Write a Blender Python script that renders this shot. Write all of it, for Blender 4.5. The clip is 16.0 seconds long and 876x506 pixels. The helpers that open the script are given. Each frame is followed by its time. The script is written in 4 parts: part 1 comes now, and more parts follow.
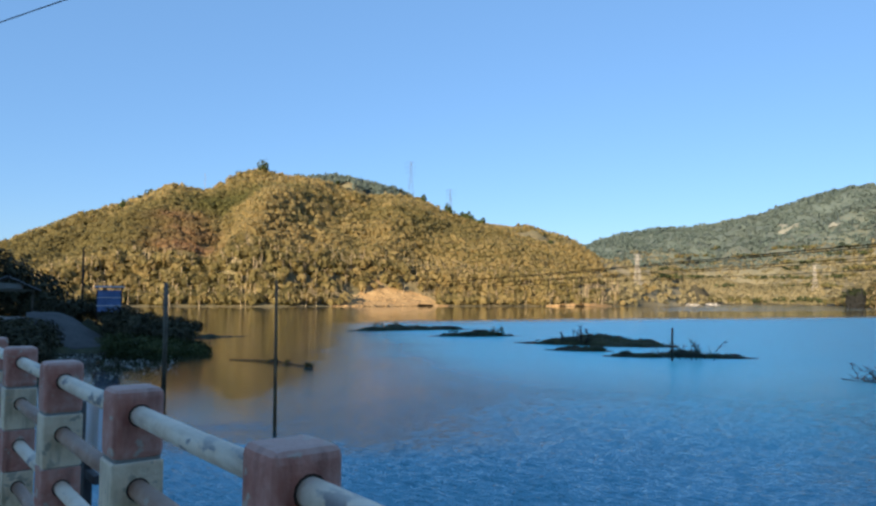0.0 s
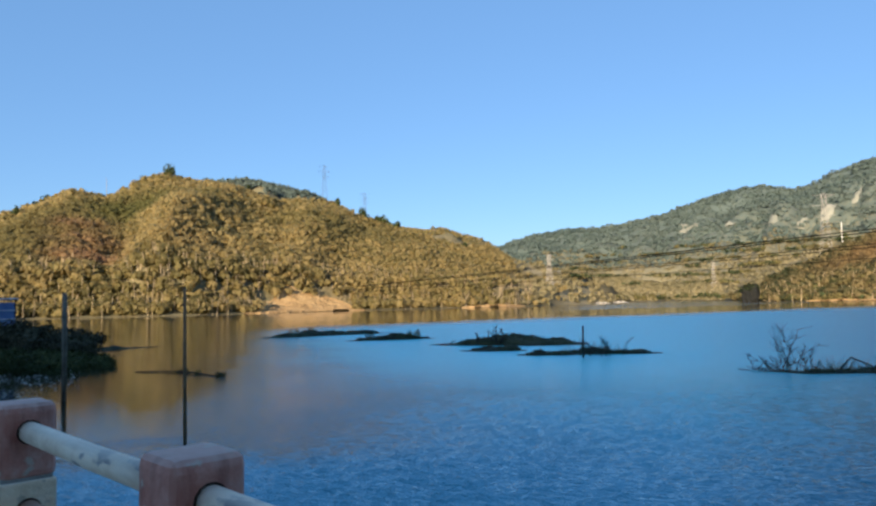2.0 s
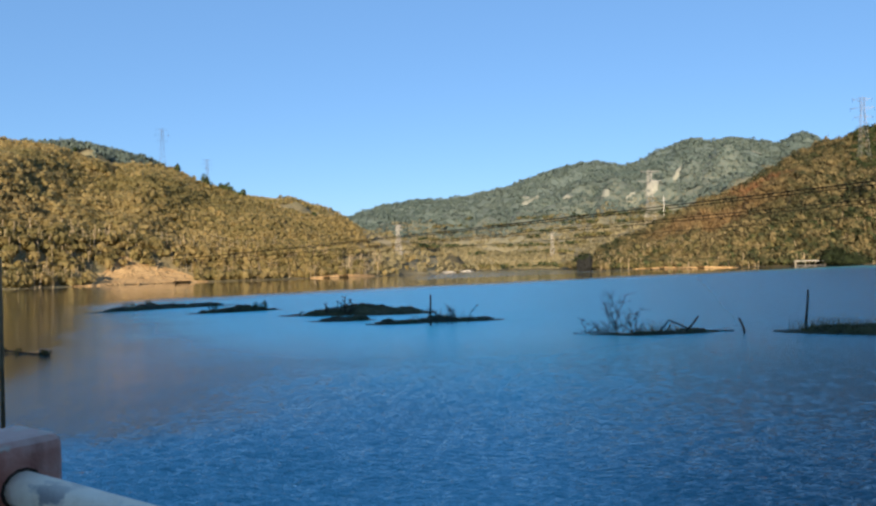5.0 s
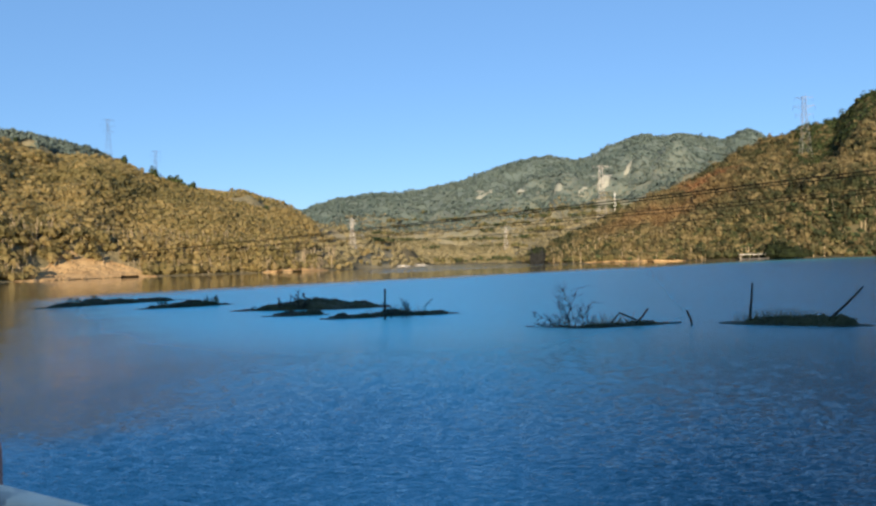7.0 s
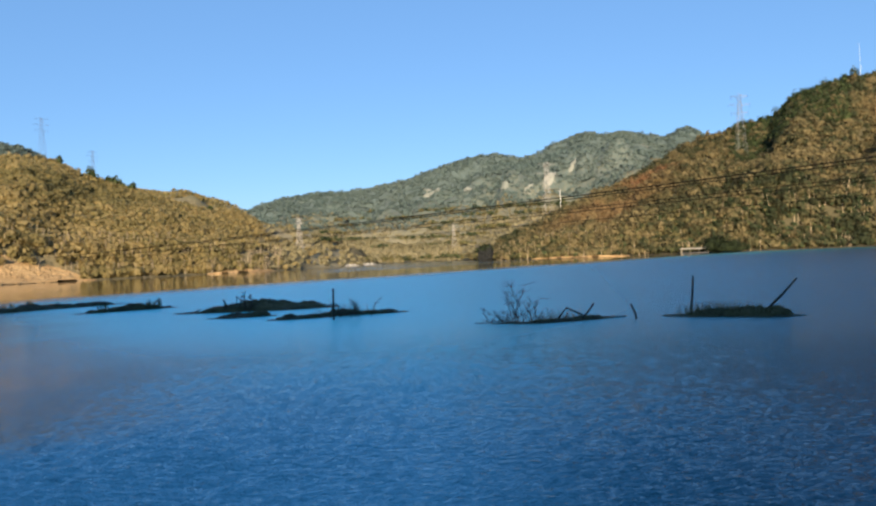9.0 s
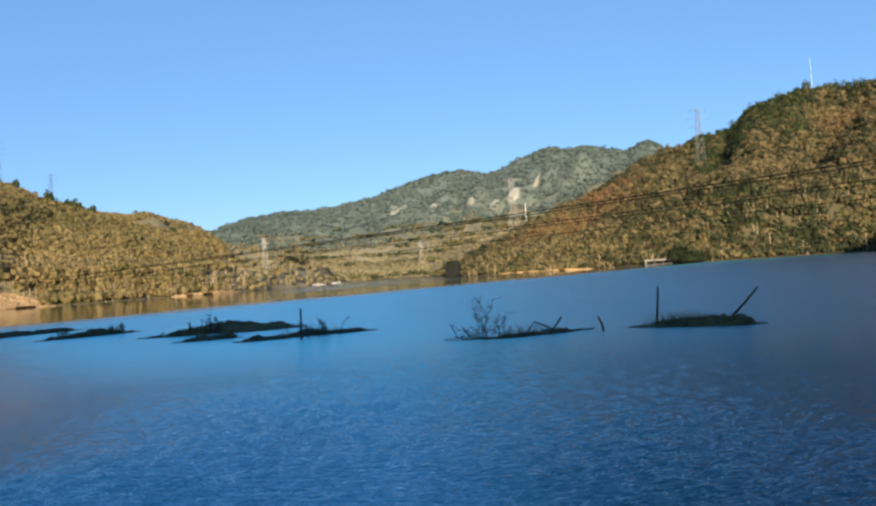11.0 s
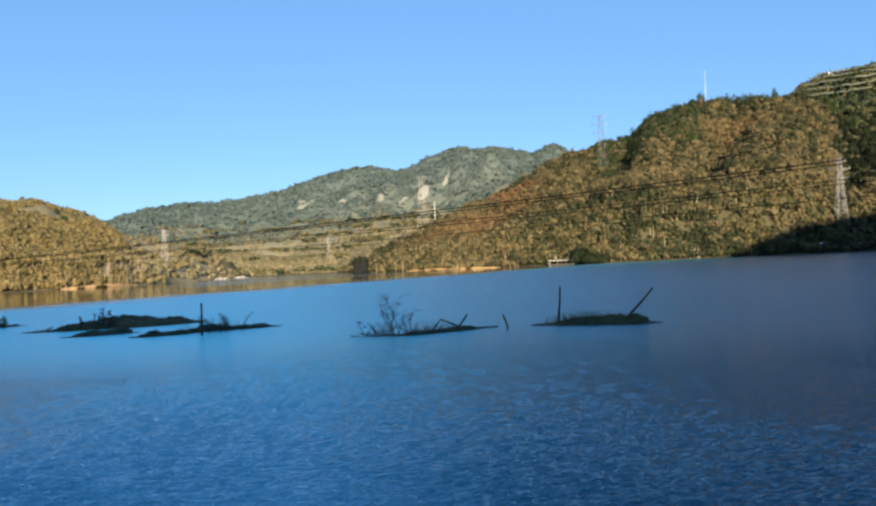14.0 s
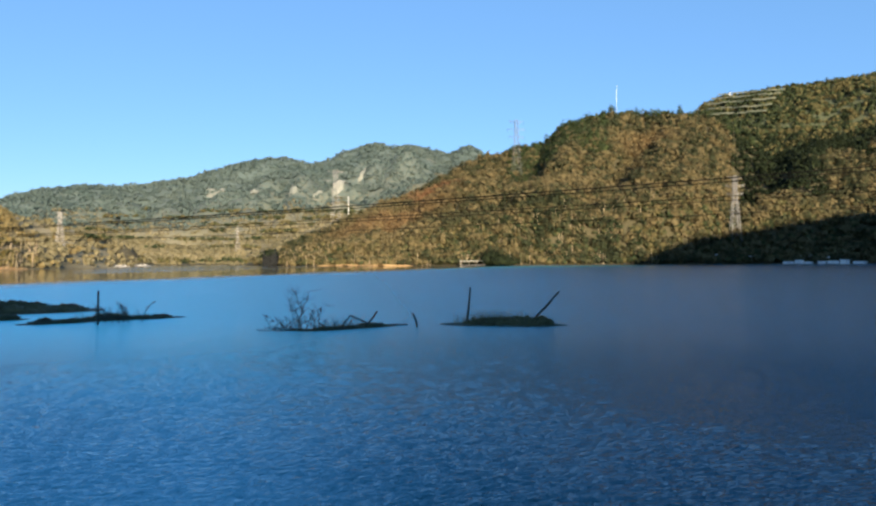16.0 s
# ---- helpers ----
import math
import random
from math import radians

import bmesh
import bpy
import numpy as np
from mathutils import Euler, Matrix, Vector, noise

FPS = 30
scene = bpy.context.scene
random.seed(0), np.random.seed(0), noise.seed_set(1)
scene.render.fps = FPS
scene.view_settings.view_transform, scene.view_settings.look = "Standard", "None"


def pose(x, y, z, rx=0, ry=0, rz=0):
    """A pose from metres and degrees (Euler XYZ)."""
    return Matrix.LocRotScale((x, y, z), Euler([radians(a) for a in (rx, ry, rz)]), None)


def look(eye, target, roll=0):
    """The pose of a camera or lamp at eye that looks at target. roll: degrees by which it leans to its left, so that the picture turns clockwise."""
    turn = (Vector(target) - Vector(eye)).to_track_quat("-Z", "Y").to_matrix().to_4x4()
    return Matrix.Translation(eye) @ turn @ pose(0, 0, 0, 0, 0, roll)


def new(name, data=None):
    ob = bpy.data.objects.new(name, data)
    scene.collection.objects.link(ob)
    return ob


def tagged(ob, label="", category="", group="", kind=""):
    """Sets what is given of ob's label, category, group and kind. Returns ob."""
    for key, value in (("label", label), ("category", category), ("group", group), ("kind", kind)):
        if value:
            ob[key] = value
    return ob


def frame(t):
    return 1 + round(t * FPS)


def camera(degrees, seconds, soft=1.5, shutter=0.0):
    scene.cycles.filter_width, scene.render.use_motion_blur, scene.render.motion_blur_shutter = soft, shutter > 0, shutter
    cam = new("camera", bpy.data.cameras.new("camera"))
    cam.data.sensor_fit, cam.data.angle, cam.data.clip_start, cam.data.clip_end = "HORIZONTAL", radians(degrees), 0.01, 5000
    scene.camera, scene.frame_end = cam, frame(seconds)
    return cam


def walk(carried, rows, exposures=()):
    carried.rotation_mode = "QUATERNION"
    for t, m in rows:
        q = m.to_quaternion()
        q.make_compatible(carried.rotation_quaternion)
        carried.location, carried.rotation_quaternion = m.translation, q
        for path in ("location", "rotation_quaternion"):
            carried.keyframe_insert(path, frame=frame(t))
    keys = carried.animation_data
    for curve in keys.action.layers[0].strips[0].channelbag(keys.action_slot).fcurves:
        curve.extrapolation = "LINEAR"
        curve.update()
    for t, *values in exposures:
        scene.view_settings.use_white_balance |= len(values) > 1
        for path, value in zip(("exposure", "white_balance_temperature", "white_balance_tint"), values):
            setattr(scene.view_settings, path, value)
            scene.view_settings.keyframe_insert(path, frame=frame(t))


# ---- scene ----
# The camera stands at the railing of a lakeside road and turns to the right.
cam = camera(62.34, 16.0, soft=2.5)
ROWS = [
    (0.0, 0.000, 0.000, 4.600, 0.00, 3.54, 0.40),
    (0.5, 0.008, 0.000, 4.597, -1.93, 3.63, -0.17),
    (1.0, 0.017, 0.000, 4.594, -3.72, 3.69, -0.51),
    (1.5, 0.026, 0.000, 4.590, -5.76, 3.96, -0.87),
    (2.0, 0.032, 0.000, 4.588, -6.70, 3.77, -1.01),
    (2.5, 0.042, 0.000, 4.587, -8.32, 3.71, -1.47),
    (3.0, 0.046, 0.000, 4.587, -10.96, 3.91, -1.11),
    (3.5, 0.047, 0.000, 4.586, -11.89, 3.54, -1.17),
    (4.0, 0.056, 0.000, 4.584, -14.17, 1.96, -1.50),
    (4.2, 0.058, 0.000, 4.584, -15.48, 1.75, -1.58),
    (6.5, 0.060, 0.000, 4.588, -20.58, 0.43, -1.12),
    (7.0, 0.060, 0.000, 4.592, -22.11, 0.58, -1.47),
    (7.5, 0.060, 0.000, 4.592, -23.50, 1.47, -1.68),
    (8.0, 0.060, 0.000, 4.592, -24.61, 0.39, -1.60),
    (8.5, 0.060, 0.000, 4.592, -24.79, 0.40, -1.99),
    (9.0, 0.060, 0.000, 4.592, -26.19, 0.31, -2.34),
    (9.2, 0.060, 0.000, 4.592, -26.85, 0.11, -2.27),
    (11.3, 0.060, 0.000, 4.592, -29.41, 1.53, -3.88),
    (11.5, 0.060, 0.000, 4.592, -29.82, 1.14, -3.80),
    (12.0, 0.060, 0.000, 4.592, -30.04, 1.56, -3.68),
    (12.5, 0.060, 0.000, 4.592, -31.52, 1.98, -3.17),
    (13.0, 0.060, 0.000, 4.592, -34.01, 1.53, -2.63),
    (13.5, 0.060, 0.000, 4.592, -35.99, 1.30, -2.51),
    (14.0, 0.060, 0.000, 4.592, -36.07, 0.86, -2.60),
    (14.5, 0.060, 0.000, 4.592, -37.30, -0.24, -2.39),
    (15.0, 0.060, 0.000, 4.592, -39.59, -0.46, -1.85),
    (15.5, 0.060, 0.000, 4.592, -41.44, 0.21, -1.27),
    (16.0, 0.060, 0.000, 4.592, -42.97, 0.50, -0.27),
]
walk(cam, [(t, pose(x, y, z, 90 + pitch, 0, yaw) @ pose(0, 0, 0, 0, 0, roll)) for t, x, y, z, yaw, pitch, roll in ROWS],
     exposures=[(0.0, 1.56, 6600, 13), (3.5, 1.42, 6500, 13), (8.0, 1.41, 6450, 13), (12.5, 1.48, 6350, 12), (16.0, 1.56, 6320, 11)])

EYE = 4.6                        # over the water, which lies at z = 0
SUN_AZ, SUN_EL = 150.0, 13.0     # azimuth counted to the left from +y


def plan(az, r):
    """The place at azimuth az (degrees to the left of +y) and distance r."""
    return -math.sin(radians(az)) * r, math.cos(radians(az)) * r


# ---- world and sun ----
world = bpy.data.worlds.new("sky")
scene.world = world
world.use_nodes = True
wn = world.node_tree
sky = wn.nodes.new("ShaderNodeTexSky")
sky.sky_type, sky.sun_disc = "NISHITA", False
sky.sun_elevation = radians(SUN_EL)
sky.sun_rotation = radians(-SUN_AZ)
sky.air_density, sky.dust_density, sky.ozone_density, sky.altitude = 1.0, 0.3, 4.0, 400
even = wn.nodes.new("ShaderNodeMix")     # clear winter air: the blue is almost even down to the hills
even.data_type = "RGBA"
even.inputs["Factor"].default_value = 0.55
even.inputs["B"].default_value = (0.82, 1.88, 3.56, 1)
wn.links.new(sky.outputs[0], even.inputs["A"])
wn.links.new(even.outputs["Result"], wn.nodes["Background"].inputs[0])
wn.nodes["Background"].inputs[1].default_value = 0.08
sun = new("sun", bpy.data.lights.new("sun", "SUN"))
sun.data.energy, sun.data.angle, sun.data.color = 5.0, radians(0.6), (1.0, 0.83, 0.60)
sx, sy = plan(SUN_AZ, 100)
sun.matrix_world = look((sx, sy, 100 * math.tan(radians(SUN_EL))), (0, 0, 0))


# ---- materials ----
def material(name, colors, scale=1.0, rough=0.8, metal=0.0, bump=0.0, bump_scale=None, detail=4, spec=0.3, coat=0.0, island=0.0, coords="Object", leaf=0.0, patches=(), fine=7.3, weight=0.45, tree=0.0):
    """Noise-mottled paint, earth, wood or leaves. colors: from the dark patches to the light ones. island: how far single pieces differ; tree: how far whole trees differ."""
    m = bpy.data.materials.new(name)
    m.use_nodes = True
    nt = m.node_tree
    b = nt.nodes["Principled BSDF"]
    tc = nt.nodes.new("ShaderNodeTexCoord")
    n1, n2 = nt.nodes.new("ShaderNodeTexNoise"), nt.nodes.new("ShaderNodeTexNoise")
    for n, s in ((n1, scale), (n2, scale * fine)):
        n.inputs["Scale"].default_value, n.inputs["Detail"].default_value = s, detail
        nt.links.new(tc.outputs[coords], n.inputs["Vector"])
    mix = nt.nodes.new("ShaderNodeMath")
    mix.operation, mix.inputs[1].default_value = "MULTIPLY_ADD", weight
    nt.links.new(n2.outputs[0], mix.inputs[0])
    nt.links.new(n1.outputs[0], mix.inputs[2])
    last = mix.outputs[0]
    if island:
        geo = nt.nodes.new("ShaderNodeNewGeometry")
        add = nt.nodes.new("ShaderNodeMath")
        add.operation, add.inputs[1].default_value = "MULTIPLY_ADD", island
        nt.links.new(geo.outputs["Random Per Island"], add.inputs[0])
        nt.links.new(last, add.inputs[2])
        sub = nt.nodes.new("ShaderNodeMath")
        sub.operation, sub.inputs[1].default_value = "SUBTRACT", island / 2
        nt.links.new(add.outputs[0], sub.inputs[0])
        last = sub.outputs[0]
    if tree:
        kind, add = nt.nodes.new("ShaderNodeAttribute"), nt.nodes.new("ShaderNodeMath")
        kind.attribute_name = "tone"
        add.operation, add.inputs[1].default_value = "MULTIPLY_ADD", tree
        nt.links.new(kind.outputs["Fac"], add.inputs[0])
        nt.links.new(last, add.inputs[2])
        last = add.outputs[0]
    ramp = nt.nodes.new("ShaderNodeValToRGB")
    e = ramp.color_ramp.elements
    while len(e) < len(colors):
        e.new(0.5)
    for i, c in enumerate(colors):
        e[i].position, e[i].color = 0.255 + 0.5 * weight + 0.5 * i / max(1, len(colors) - 1), (*c, 1)
    nt.links.new(last, ramp.inputs[0])
    color = ramp.outputs[0]
    for centre, radius, tint in patches:
        far, wob, rng_, mx = (nt.nodes.new(k) for k in ("ShaderNodeVectorMath", "ShaderNodeMath", "ShaderNodeMapRange", "ShaderNodeMix"))
        far.operation = "DISTANCE"
        nt.links.new(tc.outputs[coords], far.inputs[0])
        far.inputs[1].default_value = centre
        wob.operation, wob.inputs[1].default_value = "MULTIPLY_ADD", radius * 0.9
        nt.links.new(n2.outputs[0], wob.inputs[0])
        nt.links.new(far.outputs["Value"], wob.inputs[2])
        rng_.interpolation_type = "SMOOTHSTEP"
        for key, val in zip(("From Min", "From Max", "To Min", "To Max"), (radius * 0.8, radius * 1.7, 0.93, 0.0)):
            rng_.inputs[key].default_value = val
        nt.links.new(wob.outputs[0], rng_.inputs["Value"])
        mx.data_type = "RGBA"
        nt.links.new(rng_.outputs[0], mx.inputs["Factor"])
        nt.links.new(color, mx.inputs["A"])
        mx.inputs["B"].default_value = (*tint, 1)
        color = mx.outputs["Result"]
    nt.links.new(color, b.inputs["Base Color"])
    if leaf:
        tr, ms = nt.nodes.new("ShaderNodeBsdfTranslucent"), nt.nodes.new("ShaderNodeMixShader")
        nt.links.new(color, tr.inputs["Color"])
        ms.inputs[0].default_value = leaf
        nt.links.new(b.outputs[0], ms.inputs[1])
        nt.links.new(tr.outputs[0], ms.inputs[2])
        nt.links.new(ms.outputs[0], nt.nodes["Material Output"].inputs["Surface"])
    b.inputs["Roughness"].default_value, b.inputs["Metallic"].default_value = rough, metal
    b.inputs["Specular IOR Level"].default_value = spec
    if coat:
        b.inputs["Coat Weight"].default_value = coat
    if bump:
        n3, bp = nt.nodes.new("ShaderNodeTexNoise"), nt.nodes.new("ShaderNodeBump")
        n3.inputs["Scale"].default_value, n3.inputs["Detail"].default_value = bump_scale or scale * 5, 5
        nt.links.new(tc.outputs[coords], n3.inputs["Vector"])
        nt.links.new(n3.outputs[0], bp.inputs["Height"])
        bp.inputs["Strength"].default_value, bp.inputs["Distance"].default_value = bump, 1.0 / (bump_scale or scale * 5)
        nt.links.new(bp.outputs[0], b.inputs["Normal"])
    return m


def water_material():
    """Open water: mirror-smooth along the far and the left shore, wind-rippled on the open part."""
    m = bpy.data.materials.new("lake_water")
    m.use_nodes = True
    nt = m.node_tree
    N, L = nt.nodes.new, nt.links.new
    b = nt.nodes["Principled BSDF"]
    b.inputs["IOR"].default_value = 1.46
    tc, sep = N("ShaderNodeTexCoord"), N("ShaderNodeSeparateXYZ")
    L(tc.outputs["Object"], sep.inputs[0])

    def math_node(op, a, c, d=None):
        n = N("ShaderNodeMath")
        n.operation = op
        for i, v in enumerate((a, c, d)):
            if v is None:
                continue
            if isinstance(v, (int, float)):
                n.inputs[i].default_value = v
            else:
                L(v, n.inputs[i])
        return n.outputs[0]

    def smooth(v, lo, hi):
        n = N("ShaderNodeMapRange")
        n.interpolation_type = "SMOOTHSTEP"
        n.inputs["From Min"].default_value, n.inputs["From Max"].default_value = lo, hi
        L(v, n.inputs["Value"])
        return n.outputs[0]

    x, y = sep.outputs["X"], sep.outputs["Y"]
    patch = N("ShaderNodeTexNoise")
    patch.inputs["Scale"].default_value, patch.inputs["Detail"].default_value = 0.03, 3
    L(tc.outputs["Object"], patch.inputs["Vector"])
    wob = math_node("MULTIPLY_ADD", patch.outputs[0], 40.0, -20.0)
    gusts = N("ShaderNodeTexNoise")
    gusts.inputs["Scale"].default_value, gusts.inputs["Detail"].default_value = 0.16, 4
    L(tc.outputs["Object"], gusts.inputs["Vector"])
    puff = math_node("MULTIPLY_ADD", gusts.outputs[0], 22.0, -11.0)
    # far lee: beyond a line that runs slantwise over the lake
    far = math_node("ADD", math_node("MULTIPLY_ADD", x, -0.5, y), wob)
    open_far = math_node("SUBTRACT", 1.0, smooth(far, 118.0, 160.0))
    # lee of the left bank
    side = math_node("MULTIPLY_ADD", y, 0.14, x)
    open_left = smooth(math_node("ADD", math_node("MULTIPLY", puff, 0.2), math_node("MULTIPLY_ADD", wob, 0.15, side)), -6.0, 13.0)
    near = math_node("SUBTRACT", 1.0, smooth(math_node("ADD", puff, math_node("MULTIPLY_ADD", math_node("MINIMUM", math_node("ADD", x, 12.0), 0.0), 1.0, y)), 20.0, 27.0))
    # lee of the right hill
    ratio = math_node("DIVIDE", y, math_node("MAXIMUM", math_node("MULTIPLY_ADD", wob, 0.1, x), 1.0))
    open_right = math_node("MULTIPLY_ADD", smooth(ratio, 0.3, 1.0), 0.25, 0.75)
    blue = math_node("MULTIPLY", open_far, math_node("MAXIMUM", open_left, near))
    # a breath of wind in the far bay
    cat_paw = math_node("MULTIPLY", smooth(far, 210.0, 250.0), smooth(math_node("DIVIDE", x, math_node("MAXIMUM", math_node("MULTIPLY_ADD", wob, 0.3, y), 1.0)), 0.25, 0.34))
    wind = math_node("MULTIPLY_ADD", cat_paw, 0.35, math_node("MULTIPLY", blue, open_right))
    # farther out the ripples are too fine to tell apart and blur the mirror image
    dist = N("ShaderNodeVectorMath")
    dist.operation = "LENGTH"
    L(tc.outputs["Object"], dist.inputs[0])
    fine = math_node("MULTIPLY_ADD", smooth(dist.outputs["Value"], 18.0, 60.0), 0.20, 0.03)
    rough = math_node("MULTIPLY_ADD", wind, fine, 0.03)
    L(rough, b.inputs["Roughness"])
    def blend(a, c, fac):
        n = N("ShaderNodeMix")
        n.data_type = "RGBA"
        for key, v in (("A", a), ("B", c)):
            if isinstance(v, tuple):
                n.inputs[key].default_value = (*v, 1)
            else:
                L(v, n.inputs[key])
        L(fac, n.inputs["Factor"])
        return n.outputs["Result"]

    # sky sheen painted into the base colour, dimmer near the wall and right hill
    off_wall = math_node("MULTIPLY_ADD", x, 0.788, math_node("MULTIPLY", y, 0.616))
    sky_sheen = blend((0.14, 0.40, 0.52), (0.10, 0.76, 0.83), smooth(math_node("MULTIPLY_ADD", wob, 0.2, off_wall), 14.0, 44.0))
    # darker towards the right, painted for the hill's dark reflection
    deep = blend((0.0, 0.045, 0.085), sky_sheen, smooth(ratio, 0.3, 2.35))
    # calm water: murky brown, which also paints in the hills' reflection
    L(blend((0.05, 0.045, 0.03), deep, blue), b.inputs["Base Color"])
    # specular tint turns the hills' warm reflection towards sky blue
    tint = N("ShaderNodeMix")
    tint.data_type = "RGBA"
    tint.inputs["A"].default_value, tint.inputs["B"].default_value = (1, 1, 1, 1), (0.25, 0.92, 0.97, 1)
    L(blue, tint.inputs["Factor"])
    L(tint.outputs["Result"], b.inputs["Specular Tint"])
    # ripples, longer along the shore than across the wind
    mp = N("ShaderNodeMapping")
    mp.vector_type = "TEXTURE"
    mp.inputs["Rotation"].default_value = (0, 0, radians(-25))
    mp.inputs["Scale"].default_value = (1.7, 0.6, 1)
    L(tc.outputs["Object"], mp.inputs["Vector"])
    waves = None
    for scale, amp in ((1.5, 0.03), (4.0, 0.2), (8.0, 0.3), (15.0, 0.2)):
        n = N("ShaderNodeTexNoise")
        n.inputs["Scale"].default_value, n.inputs["Detail"].default_value = scale, 2
        L(mp.outputs[0], n.inputs["Vector"])
        v = math_node("MULTIPLY", n.outputs[0], amp)
        waves = v if waves is None else math_node("ADD", waves, v)
    bp = N("ShaderNodeBump")
    bp.inputs["Distance"].default_value = 0.5
    calmer = math_node("MULTIPLY_ADD", smooth(dist.outputs["Value"], 20.0, 48.0), -0.4, 0.62)
    L(math_node("MULTIPLY_ADD", wind, calmer, 0.03), bp.inputs["Strength"])
    L(waves, bp.inputs["Height"])
    L(bp.outputs[0], b.inputs["Normal"])
    return m


def worn_paint(name, colors, chip, dust, seed, grain=(1, 1, 0.18), peel=0.60):
    """Old paint: mottled, dusty on its upper faces, streaked downwards and chipped to what lies under it."""
    m = material(name, colors, 4.0, 0.6, bump=0.3, bump_scale=55)
    nt = m.node_tree
    N, L = nt.nodes.new, nt.links.new
    b = nt.nodes["Principled BSDF"]
    color = b.inputs["Base Color"].links[0].from_socket
    tc, geo, sep = N("ShaderNodeTexCoord"), N("ShaderNodeNewGeometry"), N("ShaderNodeSeparateXYZ")
    L(geo.outputs["Normal"], sep.inputs[0])
    info, shifted = N("ShaderNodeObjectInfo"), N("ShaderNodeVectorMath")    # no two posts are worn alike
    shifted.operation = "MULTIPLY_ADD"
    L(info.outputs["Random"], shifted.inputs[0])
    shifted.inputs[1].default_value = (17.0, 31.0, 5.0)
    L(tc.outputs["Object"], shifted.inputs[2])

    def over(color, fac, lo, hi, most, tint):
        rg, mx = N("ShaderNodeMapRange"), N("ShaderNodeMix")
        rg.interpolation_type = "SMOOTHSTEP"
        for key, val in zip(("From Min", "From Max", "To Min", "To Max"), (lo, hi, 0.0, most)):
            rg.inputs[key].default_value = val
        L(fac, rg.inputs["Value"])
        mx.data_type = "RGBA"
        L(rg.outputs[0], mx.inputs["Factor"])
        L(color, mx.inputs["A"])
        mx.inputs["B"].default_value = (*tint, 1)
        return mx.outputs["Result"]

    def spots(scale, stretch, detail):
        mp, n = N("ShaderNodeMapping"), N("ShaderNodeTexNoise")
        mp.inputs["Location"].default_value, mp.inputs["Scale"].default_value = (seed, 2 * seed, 0), stretch
        L(shifted.outputs[0], mp.inputs["Vector"])
        L(mp.outputs[0], n.inputs["Vector"])
        n.inputs["Scale"].default_value, n.inputs["Detail"].default_value = scale, detail
        return n.outputs[0]

    color = over(color, spots(14, grain, 4), 0.50, 0.70, 0.65, tuple(c * 0.55 for c in colors[0]))
    color = over(color, spots(13, tuple(v**0.4 for v in grain) if grain[0] < 1 else (1, 1, 1), 6), peel, peel + 0.06, 0.8, chip)
    color = over(color, sep.outputs["Z"], 0.35, 0.95, 0.55, dust)
    L(color, b.inputs["Base Color"])
    return m


RED_LOW, RED_MID, RED_HIGH, GREEN_HOLLOW, STRAW_SPOT = (-136, 380, 28), (-150, 414, 41), (-165, 447, 53), (-152, 512, 66), (-87, 405, 39)
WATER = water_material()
TREE_L = material("dry_hill_foliage", [(0.23, 0.20, 0.085), (0.32, 0.262, 0.112), (0.41, 0.325, 0.148)], 0.014, 0.8, island=0.06, tree=0.3, fine=12.0, weight=0.8, spec=0.1, leaf=0.68,
                  patches=[(RED_LOW, 24, (0.46, 0.26, 0.155)), (RED_MID, 27, (0.46, 0.26, 0.155)), (RED_HIGH, 23, (0.46, 0.26, 0.155)), (GREEN_HOLLOW, 40, (0.15, 0.15, 0.055)), (STRAW_SPOT, 30, (0.40, 0.31, 0.14)), ((*plan(-15.5, 570), 14), 70, (0.37, 0.29, 0.13)), ((*plan(28, 460), 30), 105, (0.20, 0.17, 0.07))])
TREE_R = material("rust_hill_foliage", [(0.038, 0.045, 0.022), (0.096, 0.087, 0.041), (0.166, 0.132, 0.063)], 0.012, 0.8, island=0.06, tree=0.5, fine=9.0, weight=0.8, spec=0.1, leaf=0.4,
                  patches=[((*plan(-59.5, 790), 105), 42, (0.19, 0.13, 0.06)), ((*plan(-40, 640), 28), 68, (0.20, 0.13, 0.06)), ((*plan(-43, 760), 60), 40, (0.22, 0.115, 0.055))])
TREE_D = material("dark_foliage", [(0.02, 0.03, 0.013), (0.04, 0.056, 0.022), (0.07, 0.085, 0.032)], 0.3, 0.8, island=0.1, tree=0.3, spec=0.1, leaf=0.3)
# aerial haze is mixed into this grey-blue green
TREE_F = material("hazy_mountain_foliage", [(0.09, 0.126, 0.114), (0.108, 0.142, 0.124), (0.126, 0.156, 0.133)], 0.004, 0.85, island=0.04, tree=0.12, spec=0.05, leaf=0.4)
TREE_P = material("straw_scrub", [(0.20, 0.18, 0.10), (0.27, 0.235, 0.13), (0.34, 0.29, 0.165)], 0.01, 0.85, island=0.06, tree=0.35, spec=0.05, leaf=0.45)
# near-black foliage: hillside and waterline shade put into its colour
TREE_SHADE = material("shade_dark_foliage", [(0.008, 0.012, 0.006), (0.016, 0.023, 0.010), (0.03, 0.04, 0.016)], 0.3, 0.8, island=0.3, spec=0.1, leaf=0.2)
